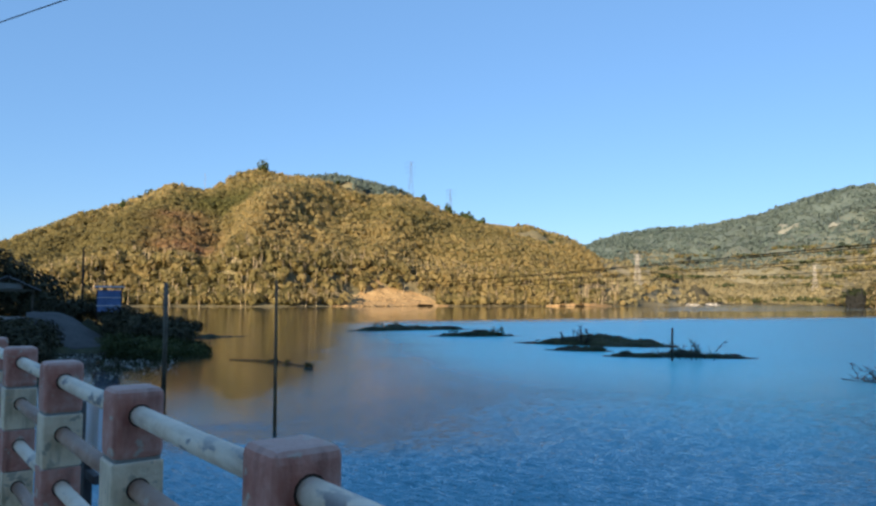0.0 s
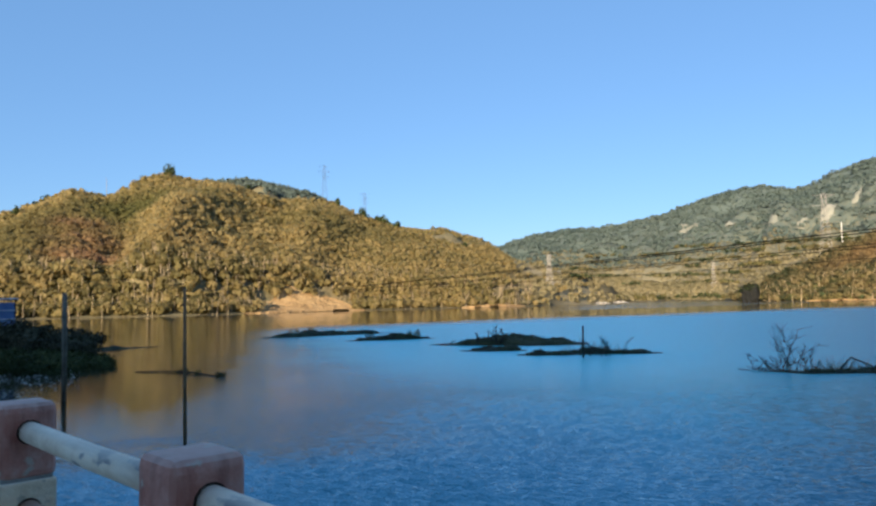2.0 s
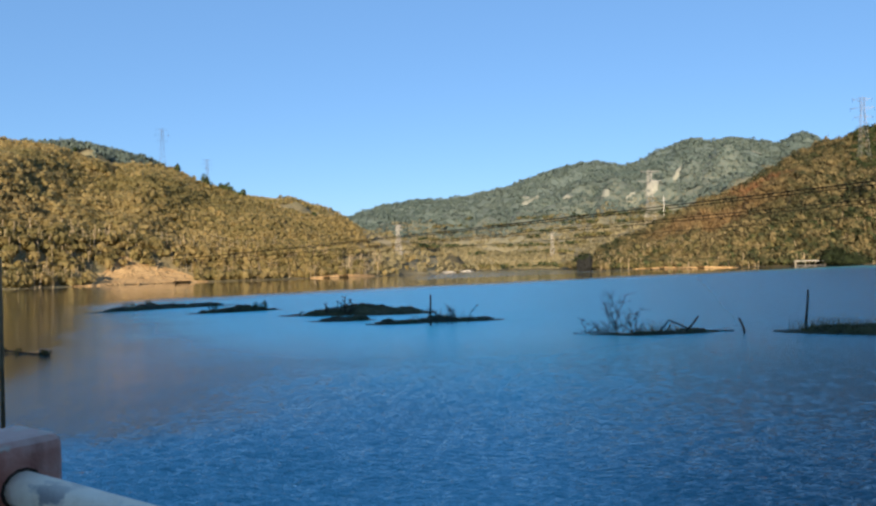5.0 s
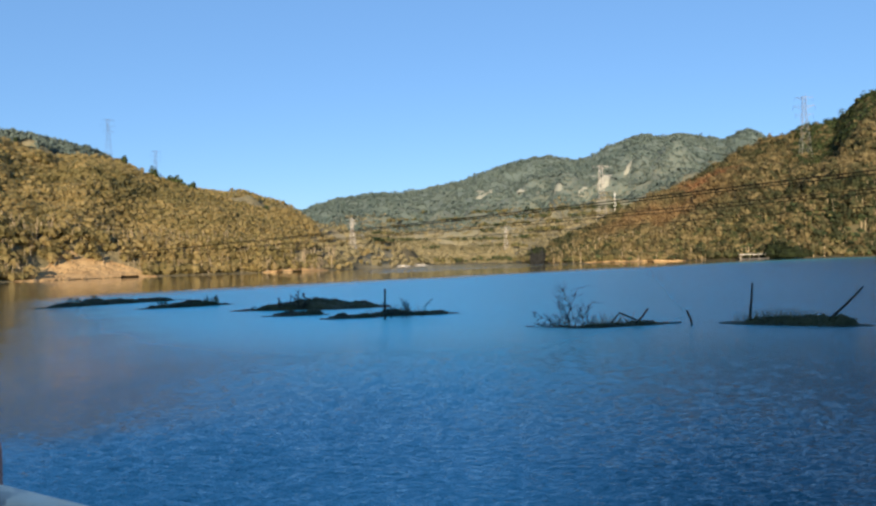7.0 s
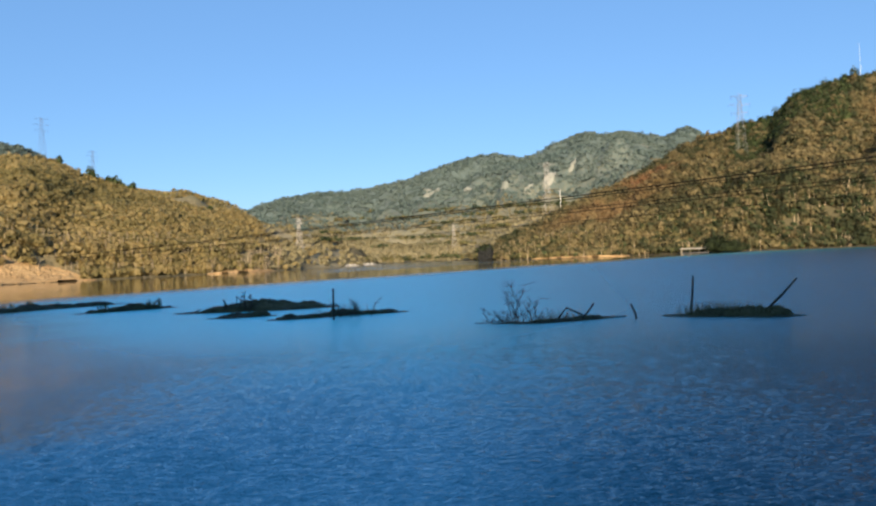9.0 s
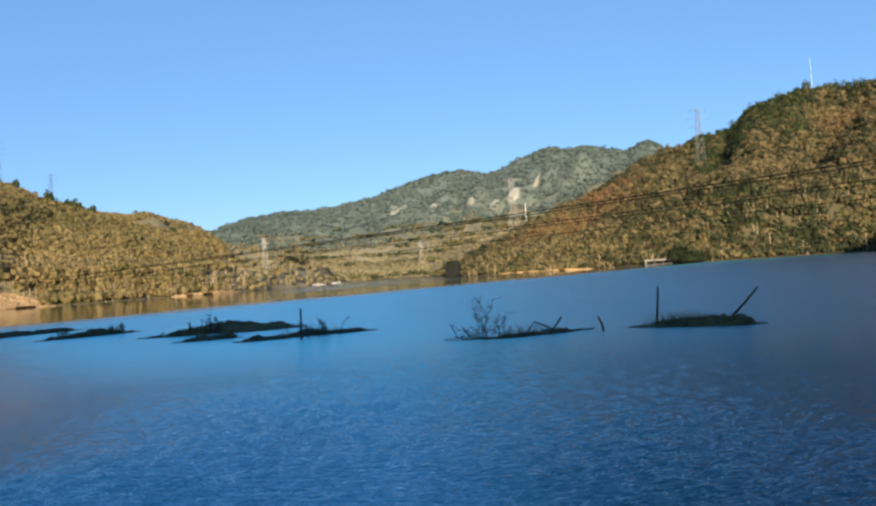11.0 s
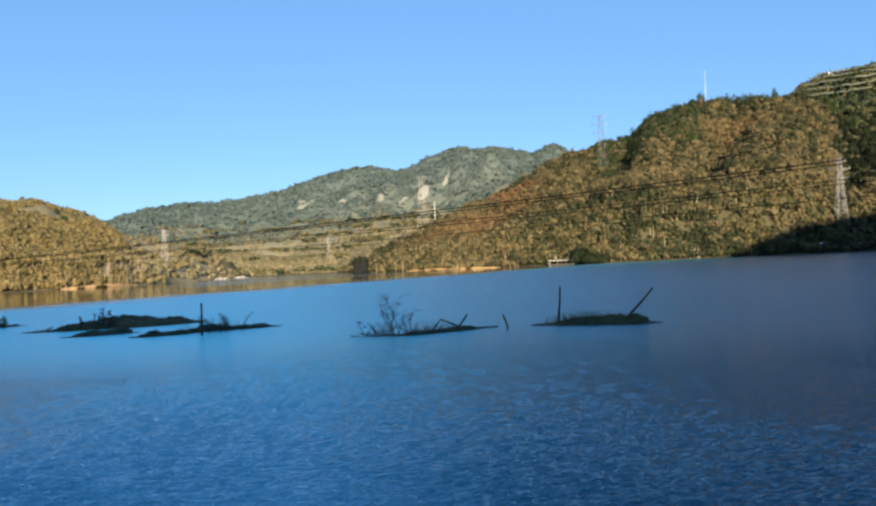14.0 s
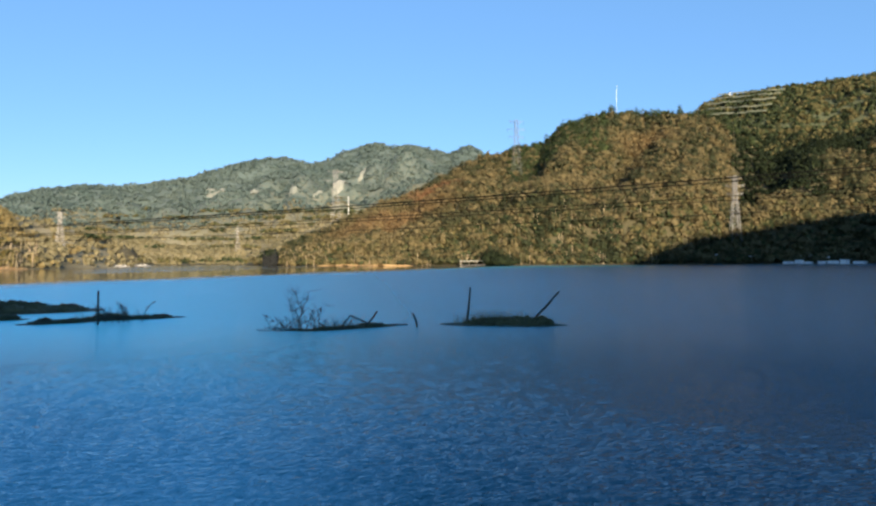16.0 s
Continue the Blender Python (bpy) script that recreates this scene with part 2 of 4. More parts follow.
TREE_M = material("mixed_foliage", [(0.022, 0.034, 0.016), (0.06, 0.075, 0.032), (0.14, 0.12, 0.05)], 0.01, 0.8, island=0.06, tree=0.4, fine=12.0, weight=0.8, spec=0.1, leaf=0.35)
TRUNK = material("pale_bark", [(0.22, 0.17, 0.10), (0.42, 0.33, 0.20)], 0.5, 0.85)
# first two patches: far soil tinted with the air's haze
EARTH = material("hill_soil_and_grass", [(0.13, 0.118, 0.058), (0.18, 0.15, 0.075), (0.24, 0.19, 0.10)], 0.03, 0.95, bump=0.4, bump_scale=0.4,
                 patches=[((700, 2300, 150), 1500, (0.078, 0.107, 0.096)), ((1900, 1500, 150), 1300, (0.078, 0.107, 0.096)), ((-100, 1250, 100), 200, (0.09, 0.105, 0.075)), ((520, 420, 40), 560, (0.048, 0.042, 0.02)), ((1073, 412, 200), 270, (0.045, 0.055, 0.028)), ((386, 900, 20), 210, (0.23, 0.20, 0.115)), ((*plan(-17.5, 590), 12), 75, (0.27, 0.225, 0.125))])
SAND = material("sandy_bank_earth", [(0.25, 0.155, 0.065), (0.35, 0.225, 0.10), (0.43, 0.295, 0.14)], 0.15, 0.95, bump=0.6, bump_scale=0.8)
TERRACE = material("pale_terrace_soil", [(0.075, 0.085, 0.05), (0.14, 0.14, 0.095)], 0.06, 0.95)
SCREE = material("pale_scree", [(0.14, 0.15, 0.12), (0.22, 0.22, 0.18)], 0.02, 0.95)
MUD = material("wet_mud_and_weed", [(0.008, 0.012, 0.006), (0.02, 0.028, 0.01), (0.04, 0.05, 0.016)], 1.2, 0.7, bump=0.8, bump_scale=6)
GRASS = material("islet_grass", [(0.03, 0.038, 0.012), (0.06, 0.066, 0.022), (0.12, 0.105, 0.045)], 1.5, 0.7, island=0.4)
TURF = material("islet_turf", [(0.02, 0.024, 0.01), (0.045, 0.048, 0.018), (0.085, 0.08, 0.032)], 1.1, 0.8, bump=0.8, bump_scale=8)
REED = material("straw_reed", [(0.14, 0.12, 0.07), (0.26, 0.22, 0.13)], 1.5, 0.8, island=0.4)
DARK_STEEL = material("dark_steel", [(0.05, 0.055, 0.06), (0.08, 0.085, 0.09)], 0.4, 0.6)
DEAD = material("dead_wood", [(0.03, 0.024, 0.018), (0.06, 0.05, 0.04)], 3.0, 0.85, bump=0.4)
BROWN = material("brown_wood", [(0.13, 0.08, 0.04), (0.25, 0.16, 0.08)], 3.0, 0.8, bump=0.3)
POLE = material("weathered_pole", [(0.10, 0.085, 0.06), (0.20, 0.175, 0.13)], 2.0, 0.85, bump=0.3)
MAROON = worn_paint("maroon_paint", [(0.48, 0.15, 0.10), (0.62, 0.27, 0.20), (0.69, 0.41, 0.33)], (0.55, 0.46, 0.36), (0.60, 0.45, 0.38), 3.0)
CREAM = worn_paint("cream_paint", [(0.74, 0.52, 0.31), (0.90, 0.68, 0.46), (0.93, 0.76, 0.56)], (0.45, 0.36, 0.26), (0.80, 0.66, 0.52), 7.0)
PIPE_W = worn_paint("white_painted_pipe", [(0.74, 0.54, 0.37), (0.93, 0.76, 0.58), (0.95, 0.82, 0.66)], (0.17, 0.17, 0.19), (0.88, 0.78, 0.64), 11.0, (0.1, 1, 1), 0.565)
PIPE_B = worn_paint("brown_painted_pipe", [(0.33, 0.16, 0.10), (0.48, 0.28, 0.19), (0.57, 0.38, 0.28)], (0.5, 0.44, 0.36), (0.42, 0.33, 0.28), 17.0, (0.1, 1, 1))
JOINT_DARK = material("dark_joint", [(0.02, 0.014, 0.01), (0.07, 0.04, 0.025)], 20.0, 0.9)
CONCRETE = material("weathered_concrete", [(0.22, 0.21, 0.19), (0.34, 0.33, 0.30), (0.44, 0.43, 0.40)], 0.8, 0.9, bump=0.4, bump_scale=20)
# unseen road surface, lightened to bounce light onto the railing
ROAD = material("bounce_road_concrete", [(0.36, 0.32, 0.26), (0.50, 0.46, 0.39), (0.60, 0.56, 0.48)], 0.8, 0.9, bump=0.4, bump_scale=20)
PALE_STEEL = material("pale_steel", [(0.28, 0.26, 0.23), (0.36, 0.34, 0.31)], 0.4, 0.6)
GREY = material("grey_ramp_concrete", [(0.06, 0.06, 0.06), (0.09, 0.088, 0.085), (0.12, 0.117, 0.11)], 0.5, 0.9, bump=0.3, bump_scale=12)
STEEL = material("galvanised_steel", [(0.13, 0.13, 0.125), (0.2, 0.195, 0.185)], 0.4, 0.6)
WHITE = material("white_paint", [(0.7, 0.7, 0.68), (0.85, 0.85, 0.83)], 0.6, 0.6)
WIRE = material("cable_black", [(0.004, 0.004, 0.004), (0.007, 0.007, 0.007)], 1.0, 0.9, spec=0.0)
BLUE = material("blue_tarpaulin", [(0.10, 0.16, 0.34), (0.17, 0.25, 0.47), (0.26, 0.34, 0.56)], 1.0, 0.5)
ROOF = material("grey_tin_roof", [(0.16, 0.16, 0.17), (0.26, 0.26, 0.27)], 0.8, 0.6)
# near-black rock: the crag's shade and the cabins' openings as colour
SHADE_BLACK = material("shade_black", [(0.004, 0.005, 0.005), (0.010, 0.011, 0.010)], 0.2, 0.9, bump=0.8, bump_scale=1.0)


# ---- builders ----
def mesh(name, verts, faces, mat, smooth=False):
    """An object from vertex and face arrays."""
    me = bpy.data.meshes.new(name)
    verts, faces = np.asarray(verts, np.float32), np.asarray(faces, np.int32)
    me.vertices.add(len(verts))
    me.vertices.foreach_set("co", verts.ravel())
    k = faces.shape[1]
    me.loops.add(faces.size)
    me.loops.foreach_set("vertex_index", faces.ravel())
    me.polygons.add(len(faces))
    me.polygons.foreach_set("loop_start", np.arange(len(faces), dtype=np.int32) * k)
    me.polygons.foreach_set("loop_total", np.full(len(faces), k, np.int32))
    if smooth:
        me.polygons.foreach_set("use_smooth", np.ones(len(faces), bool))
    me.update(calc_edges=True)
    me.materials.append(mat)
    return new(name, me)


def part(name, bm, mat, parent=None, label="", smooth=False):
    """Link a bmesh as one mesh object under a thing or a part."""
    me = bpy.data.meshes.new(name)
    if smooth:
        for f in bm.faces:
            f.smooth = True
    bm.to_mesh(me)
    bm.free()
    me.materials.append(mat)
    ob = new(name, me)
    if parent is not None:
        ob.parent = parent
    return tagged(ob, label)


def empty(name, at=(0, 0, 0), rz=0.0, label="", category="", group=""):
    ob = new(name)
    ob.matrix_basis = pose(*at, 0, 0, rz)
    return tagged(ob, label, category, group)


def box(size, at=(0, 0, 0), bevel=0.0, turn=(0, 0, 0), bm=None):
    bm = bm or bmesh.new()
    m = pose(*at, *turn) @ Matrix.Diagonal((*size, 1))
    made = bmesh.ops.create_cube(bm, size=1, matrix=m)
    if bevel:
        edges = list({e for v in made["verts"] for e in v.link_edges})
        bmesh.ops.bevel(bm, geom=edges, offset=bevel, segments=3, affect="EDGES", profile=0.55)
    return bm


def tube(points, radii, sides=8, bm=None, caps=True):
    """A tapered tube along points."""
    bm = bm or bmesh.new()
    points = [Vector(p) for p in points]
    rings = []
    for i, p in enumerate(points):
        d = (points[min(i + 1, len(points) - 1)] - points[max(i - 1, 0)]).normalized()
        q = d.to_track_quat("Z", "Y")
        r = radii[i] if isinstance(radii, (list, tuple)) else radii
        rings.append([bm.verts.new(p + q @ Vector((r * math.cos(2 * math.pi * k / sides), r * math.sin(2 * math.pi * k / sides), 0))) for k in range(sides)])
    for a, c in zip(rings, rings[1:]):
        for k in range(sides):
            bm.faces.new((a[k], a[(k + 1) % sides], c[(k + 1) % sides], c[k]))
    if caps:
        bm.faces.new(rings[0][::-1])
        bm.faces.new(rings[-1])
    return bm


def value_noise(x, y, seed=0):
    """Smooth noise between -1 and 1 on arrays."""
    xi, yi = np.floor(x).astype(np.int64), np.floor(y).astype(np.int64)
    xf, yf = x - xi, y - yi
    u, v = xf * xf * (3 - 2 * xf), yf * yf * (3 - 2 * yf)

    def h(a, b):
        n = (a * 374761393 + b * 668265263 + seed * 974711) & 0x7FFFFFFF
        n = ((n ^ (n >> 13)) * 1274126177) & 0x7FFFFFFF
        return ((n ^ (n >> 16)) & 0xFFFF) / 32767.5 - 1

    return (h(xi, yi) * (1 - u) + h(xi + 1, yi) * u) * (1 - v) + (h(xi, yi + 1) * (1 - u) + h(xi + 1, yi + 1) * u) * v


def fbm(x, y, seed=0, octaves=4):
    total, amp = 0 * x, 0.5
    for i in range(octaves):
        total = total + amp * value_noise(x, y, seed + i)
        x, y, amp = x * 2.03 + 7.1, y * 2.03 + 3.7, amp * 0.5
    return total


# ---- the land: one sheet round the lake ----
def curve(az, pairs):
    a = sorted(pairs)
    return np.interp(az, [p[0] for p in a], [p[1] for p in a])


# distance of the waterline by azimuth
SHORE = [(-180, 1.0), (-130, 40), (-100, 420), (-74, 610), (-65, 555), (-58, 525), (-46, 500), (-38, 505), (-31, 545), (-29, 640), (-26, 790), (-22, 745),
         (-20, 645), (-17.5, 548), (-15.2, 488), (-12, 450), (-5, 420), (0, 400), (7, 368), (12, 342), (25, 335), (33, 300), (45, 200), (60, 90), (90, 30), (130, 1.0), (180, 1.0)]
# hills: azimuth, elevation of the bare crest in degrees, distance of the crest
HILL_L = [(50, 1.5, 560), (31, 3.3, 560), (25, 6.0, 580), (22, 7.1, 590), (20.3, 8.0, 600), (18, 7.7, 600), (16, 8.7, 610), (13.7, 9.4, 620), (11.7, 8.9, 610),
          (9.5, 8.8, 610), (6, 7.7, 610), (3.8, 7.8, 610), (1.3, 7.4, 610), (-0.7, 6.5, 610), (-3.8, 5.4, 600), (-7.7, 4.3, 600), (-11.2, 3.6, 600), (-13.7, 2.8, 610),
          (-17.4, 1.8, 640), (-21.3, 0.6, 700), (-26, -1.0, 760)]
HILL_B = [(30, 4, 1200), (20, 6, 1200), (13, 8.7, 1150), (11.2, 9.2, 1150), (8.2, 9.45, 1150), (6, 9.0, 1150), (2.9, 8.3, 1150), (0, 6.5, 1150), (-5.1, 5.6, 1150), (-7.7, 5.25, 1150), (-9.9, 4.3, 1150), (-14, 2.5, 1150), (-18, 0.5, 1150)]
HILL_F = [(-4, 2, 2300), (-9, 3.6, 2300), (-11.5, 4.1, 2300), (-14.1, 4.9, 2300), (-16.3, 5.25, 2300), (-18.5, 5.2, 2300), (-21.2, 5.7, 2300), (-23.8, 6.0, 2250), (-26.5, 7.0, 2200), (-28.7, 7.6, 2200), (-31.1, 7.9, 2200),
          (-33, 7.4, 2200), (-34.6, 8.0, 2150), (-35.5, 8.55, 2150), (-36.9, 9.0, 2150), (-38.2, 9.35, 2150), (-39.3, 9.0, 2150), (-40.7, 9.2, 2150), (-42.9, 8.75, 2150), (-44, 8.45, 2150), (-44.8, 8.95, 2150), (-45.4, 9.1, 2150), (-46.0, 8.9, 2150), (-46.9, 8.2, 2150), (-52, 7.5, 2150), (-60, 5, 2150)]
HILL_R = [(-27, -1.0, 700), (-28.1, -0.5, 640), (-30.6, 0.5, 660), (-33.2, 1.9, 700), (-36.2, 3.0, 740), (-39.3, 4.3, 780), (-41.9, 5.4, 820), (-45, 7.1, 850), (-47.2, 7.8, 860), (-49.4, 8.3, 870), (-51.4, 8.5, 870), (-52.1, 9.3, 860),
          (-52.9, 9.9, 850), (-54.2, 10.2, 850), (-56.5, 10.8, 850), (-58.4, 10.5, 850), (-62, 10.4, 850), (-63.2, 10.2, 850), (-65, 9.0, 850), (-68, 7.0, 840), (-70, 7.6, 840), (-74, 8.6, 840), (-80, 9.0, 840), (-95, 6, 700), (-110, 1, 500)]
HILL_T = [(-58, 4, 1250), (-61, 9.0, 1250), (-63.2, 11.1, 1250), (-64.8, 11.6, 1250), (-68.5, 11.9, 1250), (-71.6, 11.9, 1250), (-74.2, 12.1, 1250), (-80, 12, 1250), (-92, 8, 1200), (-105, 3, 1200)]


RIBS_L = [(15.8, 17.6, 1.3, -0.09), (9.0, 16.0, 1.7, 0.09), (21.0, 25.5, 1.8, 0.08), (6.0, 11.0, 1.4, -0.035), (2.0, 6.0, 1.7, 0.06), (-2.0, 2.5, 1.3, -0.03), (-6.0, -4.5, 1.8, 0.04), (24.0, 30.0, 1.5, -0.07)]
RIBS_R = [(-56.5, -50.5, 2.4, 0.09), (-52.0, -46.5, 1.8, -0.05), (-62.0, -58.0, 2.2, 0.06), (-59.3, -55.0, 1.6, -0.05), (-45.5, -41.0, 1.8, 0.05), (-43.0, -38.5, 1.3, -0.06), (-66.5, -64.5, 1.6, -0.18), (-70.5, -69.0, 1.6, 0.08)]


def hill(az, r, rows, spur, seed, back=0.5, deep=0.22, gap=5.5, ribs=()):
    """The height of one hill. ribs: azimuth at the crest, azimuth at the foot, half width, height of each spur or hollow."""
    el, rc = curve(az, [(a, e) for a, e, _ in rows]), curve(az, [(a, d) for a, _, d in rows])
    lo, hi = min(a for a, *_ in rows), max(a for a, *_ in rows)
    fade = np.clip((az - lo) / 4, 0, 1) * np.clip((hi - az) / 4, 0, 1)
    top = EYE + np.tan(np.radians(el)) * rc
    r0 = curve(az, SHORE)
    s = np.clip((r - r0) / np.maximum(rc - r0, 30), 0, 1)
    x, y = -np.sin(np.radians(az)) * r, np.cos(np.radians(az)) * r
    z = top * (0.12 * np.minimum(s * 8, 1) + 0.88 * s**1.05)
    gully = np.abs(fbm(az / gap + 0.8 * s, 0.6 * s, seed + 70, 3)) - 0.2
    for crest, foot, half, high in ribs:
        z = z + fade * top * high * np.sin(np.pi * s) * np.exp(-(((az - foot - (crest - foot) * s) / half) ** 2))
    z = z + fade * np.sin(np.pi * s) * top * (spur * 0.9 * fbm(x / 110, y / 110, seed) + deep * gully)
    beyond = np.maximum(r - rc, 0)
    return np.where(r <= rc, z, top - beyond * back * fade) - (1 - fade) * 60


def land(az, r):
    x, y = -np.sin(np.radians(az)) * r, np.cos(np.radians(az)) * r
    r0 = curve(az, SHORE)
    base = np.clip((r - r0) * 0.06, -4.0, 3.0)
    z = np.maximum(base, hill(az, r, HILL_L, 0.10, 3, deep=0.06, ribs=RIBS_L))
    z = np.maximum(z, np.where(r > 560, hill(az, r, HILL_B, 0.35, 11, 0.3), -9))
    # the far range rises late, behind low ground
    far = hill(az, r, HILL_F, 0.4, 24, 0.2, deep=0.4, gap=3.4)
    s = np.clip((r - 800) / 1400, 0, 1)
    z = np.maximum(z, np.where((r > 700), far * (0.25 + 0.75 * s), -9))
    z = np.maximum(z, hill(az, r, HILL_R, 0.25, 31, deep=0.14, ribs=RIBS_R))
    z = np.maximum(z, np.where(r > 700, hill(az, r, HILL_T, 0.3, 41, 0.3) * np.clip((r - 760) / 420, 0, 1), -9))
    # the mountain behind the road, which keeps the near lake in shade
    for cx, cy, h, w, l, steep in ((375, -290, 162, 120, 345, 8), (-50, -290, 138, 120, 400, 2), (-140, -200, 138, 62, 150, 2)):
        z = np.maximum(z, h * np.exp(-np.abs((x - cx) / l) ** steep - ((y - cy) / w) ** 2) + base)
    rise = np.clip((r - r0) / 28, 0, 1)
    z = base + np.maximum(z - base, 0) * rise * (0.4 + 0.6 * rise) + fbm(x / 22, y / 22, 5) * np.clip((r - r0) / 60, 0, 1) * 3.0
    near = np.hypot(x, y) < 40
    return np.where(near & (z > 2.6), 2.6, z)


azs = np.concatenate([np.arange(-180, -84, 3.0), np.arange(-84, 40, 0.3), np.arange(40, 180, 3.0)])
rs = np.concatenate([np.array([0.5, 3, 8, 16, 30, 50, 80, 110, 150, 200, 250, 290]), np.arange(320, 920, 7.0), np.arange(920, 1400, 15.0), np.arange(1400, 2500, 25.0), np.arange(2500, 4900, 160.0)])
AZ, R = np.meshgrid(azs, rs, indexing="ij")
Z = land(AZ, R)
V = np.stack([-np.sin(np.radians(AZ)) * R, np.cos(np.radians(AZ)) * R, Z], -1).reshape(-1, 3)
na, nr = AZ.shape
i, j = np.meshgrid(np.arange(na), np.arange(nr - 1), indexing="ij")
q00, q10 = i * nr + j, ((i + 1) % na) * nr + j
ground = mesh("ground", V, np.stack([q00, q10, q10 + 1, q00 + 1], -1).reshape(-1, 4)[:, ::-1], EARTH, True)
tagged(ground, "dry brown hills and shores round the lake", "ground", kind="structure")


def wind_at(x, y):
    """How strongly the wind ruffles the water: none in the lee of the far and the left shore."""
    wob = fbm(x / 35, y / 35, 51) * 22
    far = 1 - np.clip((y - 0.5 * x + wob - 110) / 45, 0, 1)
    left = np.clip((x + 0.14 * y + wob * 0.2 + 3) / 10, 0, 1)
    near = 1 - np.clip((y + 1.0 * np.minimum(x + 12, 0) + wob * 0.3 - 19) / 12, 0, 1)
    right = 0.25 + 0.75 * np.clip((y / np.maximum(x + 0.1 * wob, 1) - 0.3) / 0.7, 0, 1)
    far = far * np.maximum(right, np.clip((26 - np.hypot(x, y)) / 8, 0, 0.7))
    gust = 0.75 + 0.7 * fbm(x / 9, y / 9, 61)
    return far * np.maximum(left, near) * np.clip(gust, 0.25, 1.3)


waz = np.concatenate([np.arange(-180, -77, 4.0), np.arange(-76, 33, 0.2), np.arange(36, 180, 4.0)])
wr = [0.3, 3.0, 6.0, 9.0, 11.3]
while wr[-1] < 1500:
    wr.append(wr[-1] + (max(0.045, wr[-1] * 0.0032) if wr[-1] < 70 else wr[-1] * 0.006 if wr[-1] < 120 else wr[-1] * 0.06))
WA, WR = np.meshgrid(waz, np.array(wr), indexing="ij")
wx, wy = -np.sin(np.radians(WA)) * WR, np.cos(np.radians(WA)) * WR
rng = np.random.default_rng(71)
wz = np.zeros_like(wx)
cell = np.where(WR < 70, np.maximum(0.045, WR * 0.0032), WR * 0.006)
for k in range(34):
    lam = 0.115 * 1.04**k
    way = radians(243) + rng.normal(scale=0.24)
    amp = 0.042 * lam * min(1.0, 0.2 / lam) * np.clip((lam / cell - 2.2) / 2.2, 0, 1)
    warp = 0.35 * lam * fbm(wx / (lam * 5), wy / (lam * 5), 80 + k, 1)
    ph = (wx * math.cos(way) + wy * math.sin(way) + warp) * 2 * math.pi / lam + rng.uniform(0, 6.28)
    wz += amp * (np.sin(ph) + 0.35 * np.cos(2 * ph))
inside = (WA > -75.5) & (WA < 32.5) & (WR > 11.2) & (WR < 120)
wz = np.where(inside, wz * wind_at(wx, wy) * np.clip(1.35 - WR / 45, 0.25, 1), 0.0)
na, nr = WA.shape
i, j = np.meshgrid(np.arange(na), np.arange(nr - 1), indexing="ij")
q00, q10 = i * nr + j, ((i + 1) % na) * nr + j
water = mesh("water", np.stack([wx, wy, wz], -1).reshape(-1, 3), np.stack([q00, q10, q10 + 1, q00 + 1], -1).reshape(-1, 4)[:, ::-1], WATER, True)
tagged(water, "blue lake water, rippled in the open and calm along the shore", "water", kind="structure")


# ---- forests ----
def crowns(name, pts, height, width, leaves, size, mat, seed, label, up=0.25, inner=0.65, lobes=0, droop=0.0):
    """Trees as many leaf clumps on uneven crowns, one object of stuff. lobes: boughs that bulge out of each crown."""
    rng = np.random.default_rng(seed)
    n = len(pts)
    h = height * rng.uniform(0.6, 1.35, n)
    w = width * rng.uniform(0.7, 1.3, n)
    tone = rng.uniform(-0.5, 0.5, n)
    half = np.stack([w / 2, w / 2, h / 2], -1)[:, None]
    d = rng.normal(size=(n, leaves, 3))
    d /= np.linalg.norm(d, axis=-1, keepdims=True)
    rad = rng.uniform(inner, 1.1, (n, leaves, 1))
    if lobes:
        hub = rng.normal(size=(n, lobes, 3))
        hub[..., 2] = np.abs(hub[..., 2]) * 0.8 - 0.25
        hub *= rng.uniform(0.3, 0.5, (n, lobes, 1)) / np.linalg.norm(hub, axis=-1, keepdims=True)
        pick = rng.integers(0, lobes, (n, leaves))
        c = (np.take_along_axis(hub, pick[..., None], 1) + d * rad * 0.62) * half
    else:
        c = d * rad * half
    c[..., 2] += h[:, None] * 0.46
    c += pts[:, None]
    nrm = d + rng.normal(scale=0.3 if not lobes else 0.18, size=d.shape) + (0, 0, up)
    nrm /= np.linalg.norm(nrm, axis=-1, keepdims=True)
    a = np.cross(nrm, np.cross(nrm, rng.normal(size=d.shape) * 0.5 + (0, 0, 1) + droop * rng.normal(size=(n, 1, 3))))
    a /= np.linalg.norm(a, axis=-1, keepdims=True)
    b = np.cross(nrm, a)
    s = size * rng.uniform(0.6, 1.4, (n, leaves, 1))
    quad = np.stack([c - a * s, c - b * s * 0.45 + nrm * s * 0.2, c + a * s, c + b * s * 0.45 - nrm * s * 0.15], 2).reshape(-1, 3)
    k = 4
    if size > 0.75:      # far forests: three-cornered clumps
        k = 3
        quad = np.stack([c - a * s - b * s * 0.45, c + b * s * 0.6 + nrm * s * 0.2, c + a * s - b * s * 0.35], 2).reshape(-1, 3)
    ob = mesh(name, quad, np.arange(len(quad)).reshape(-1, k), mat)
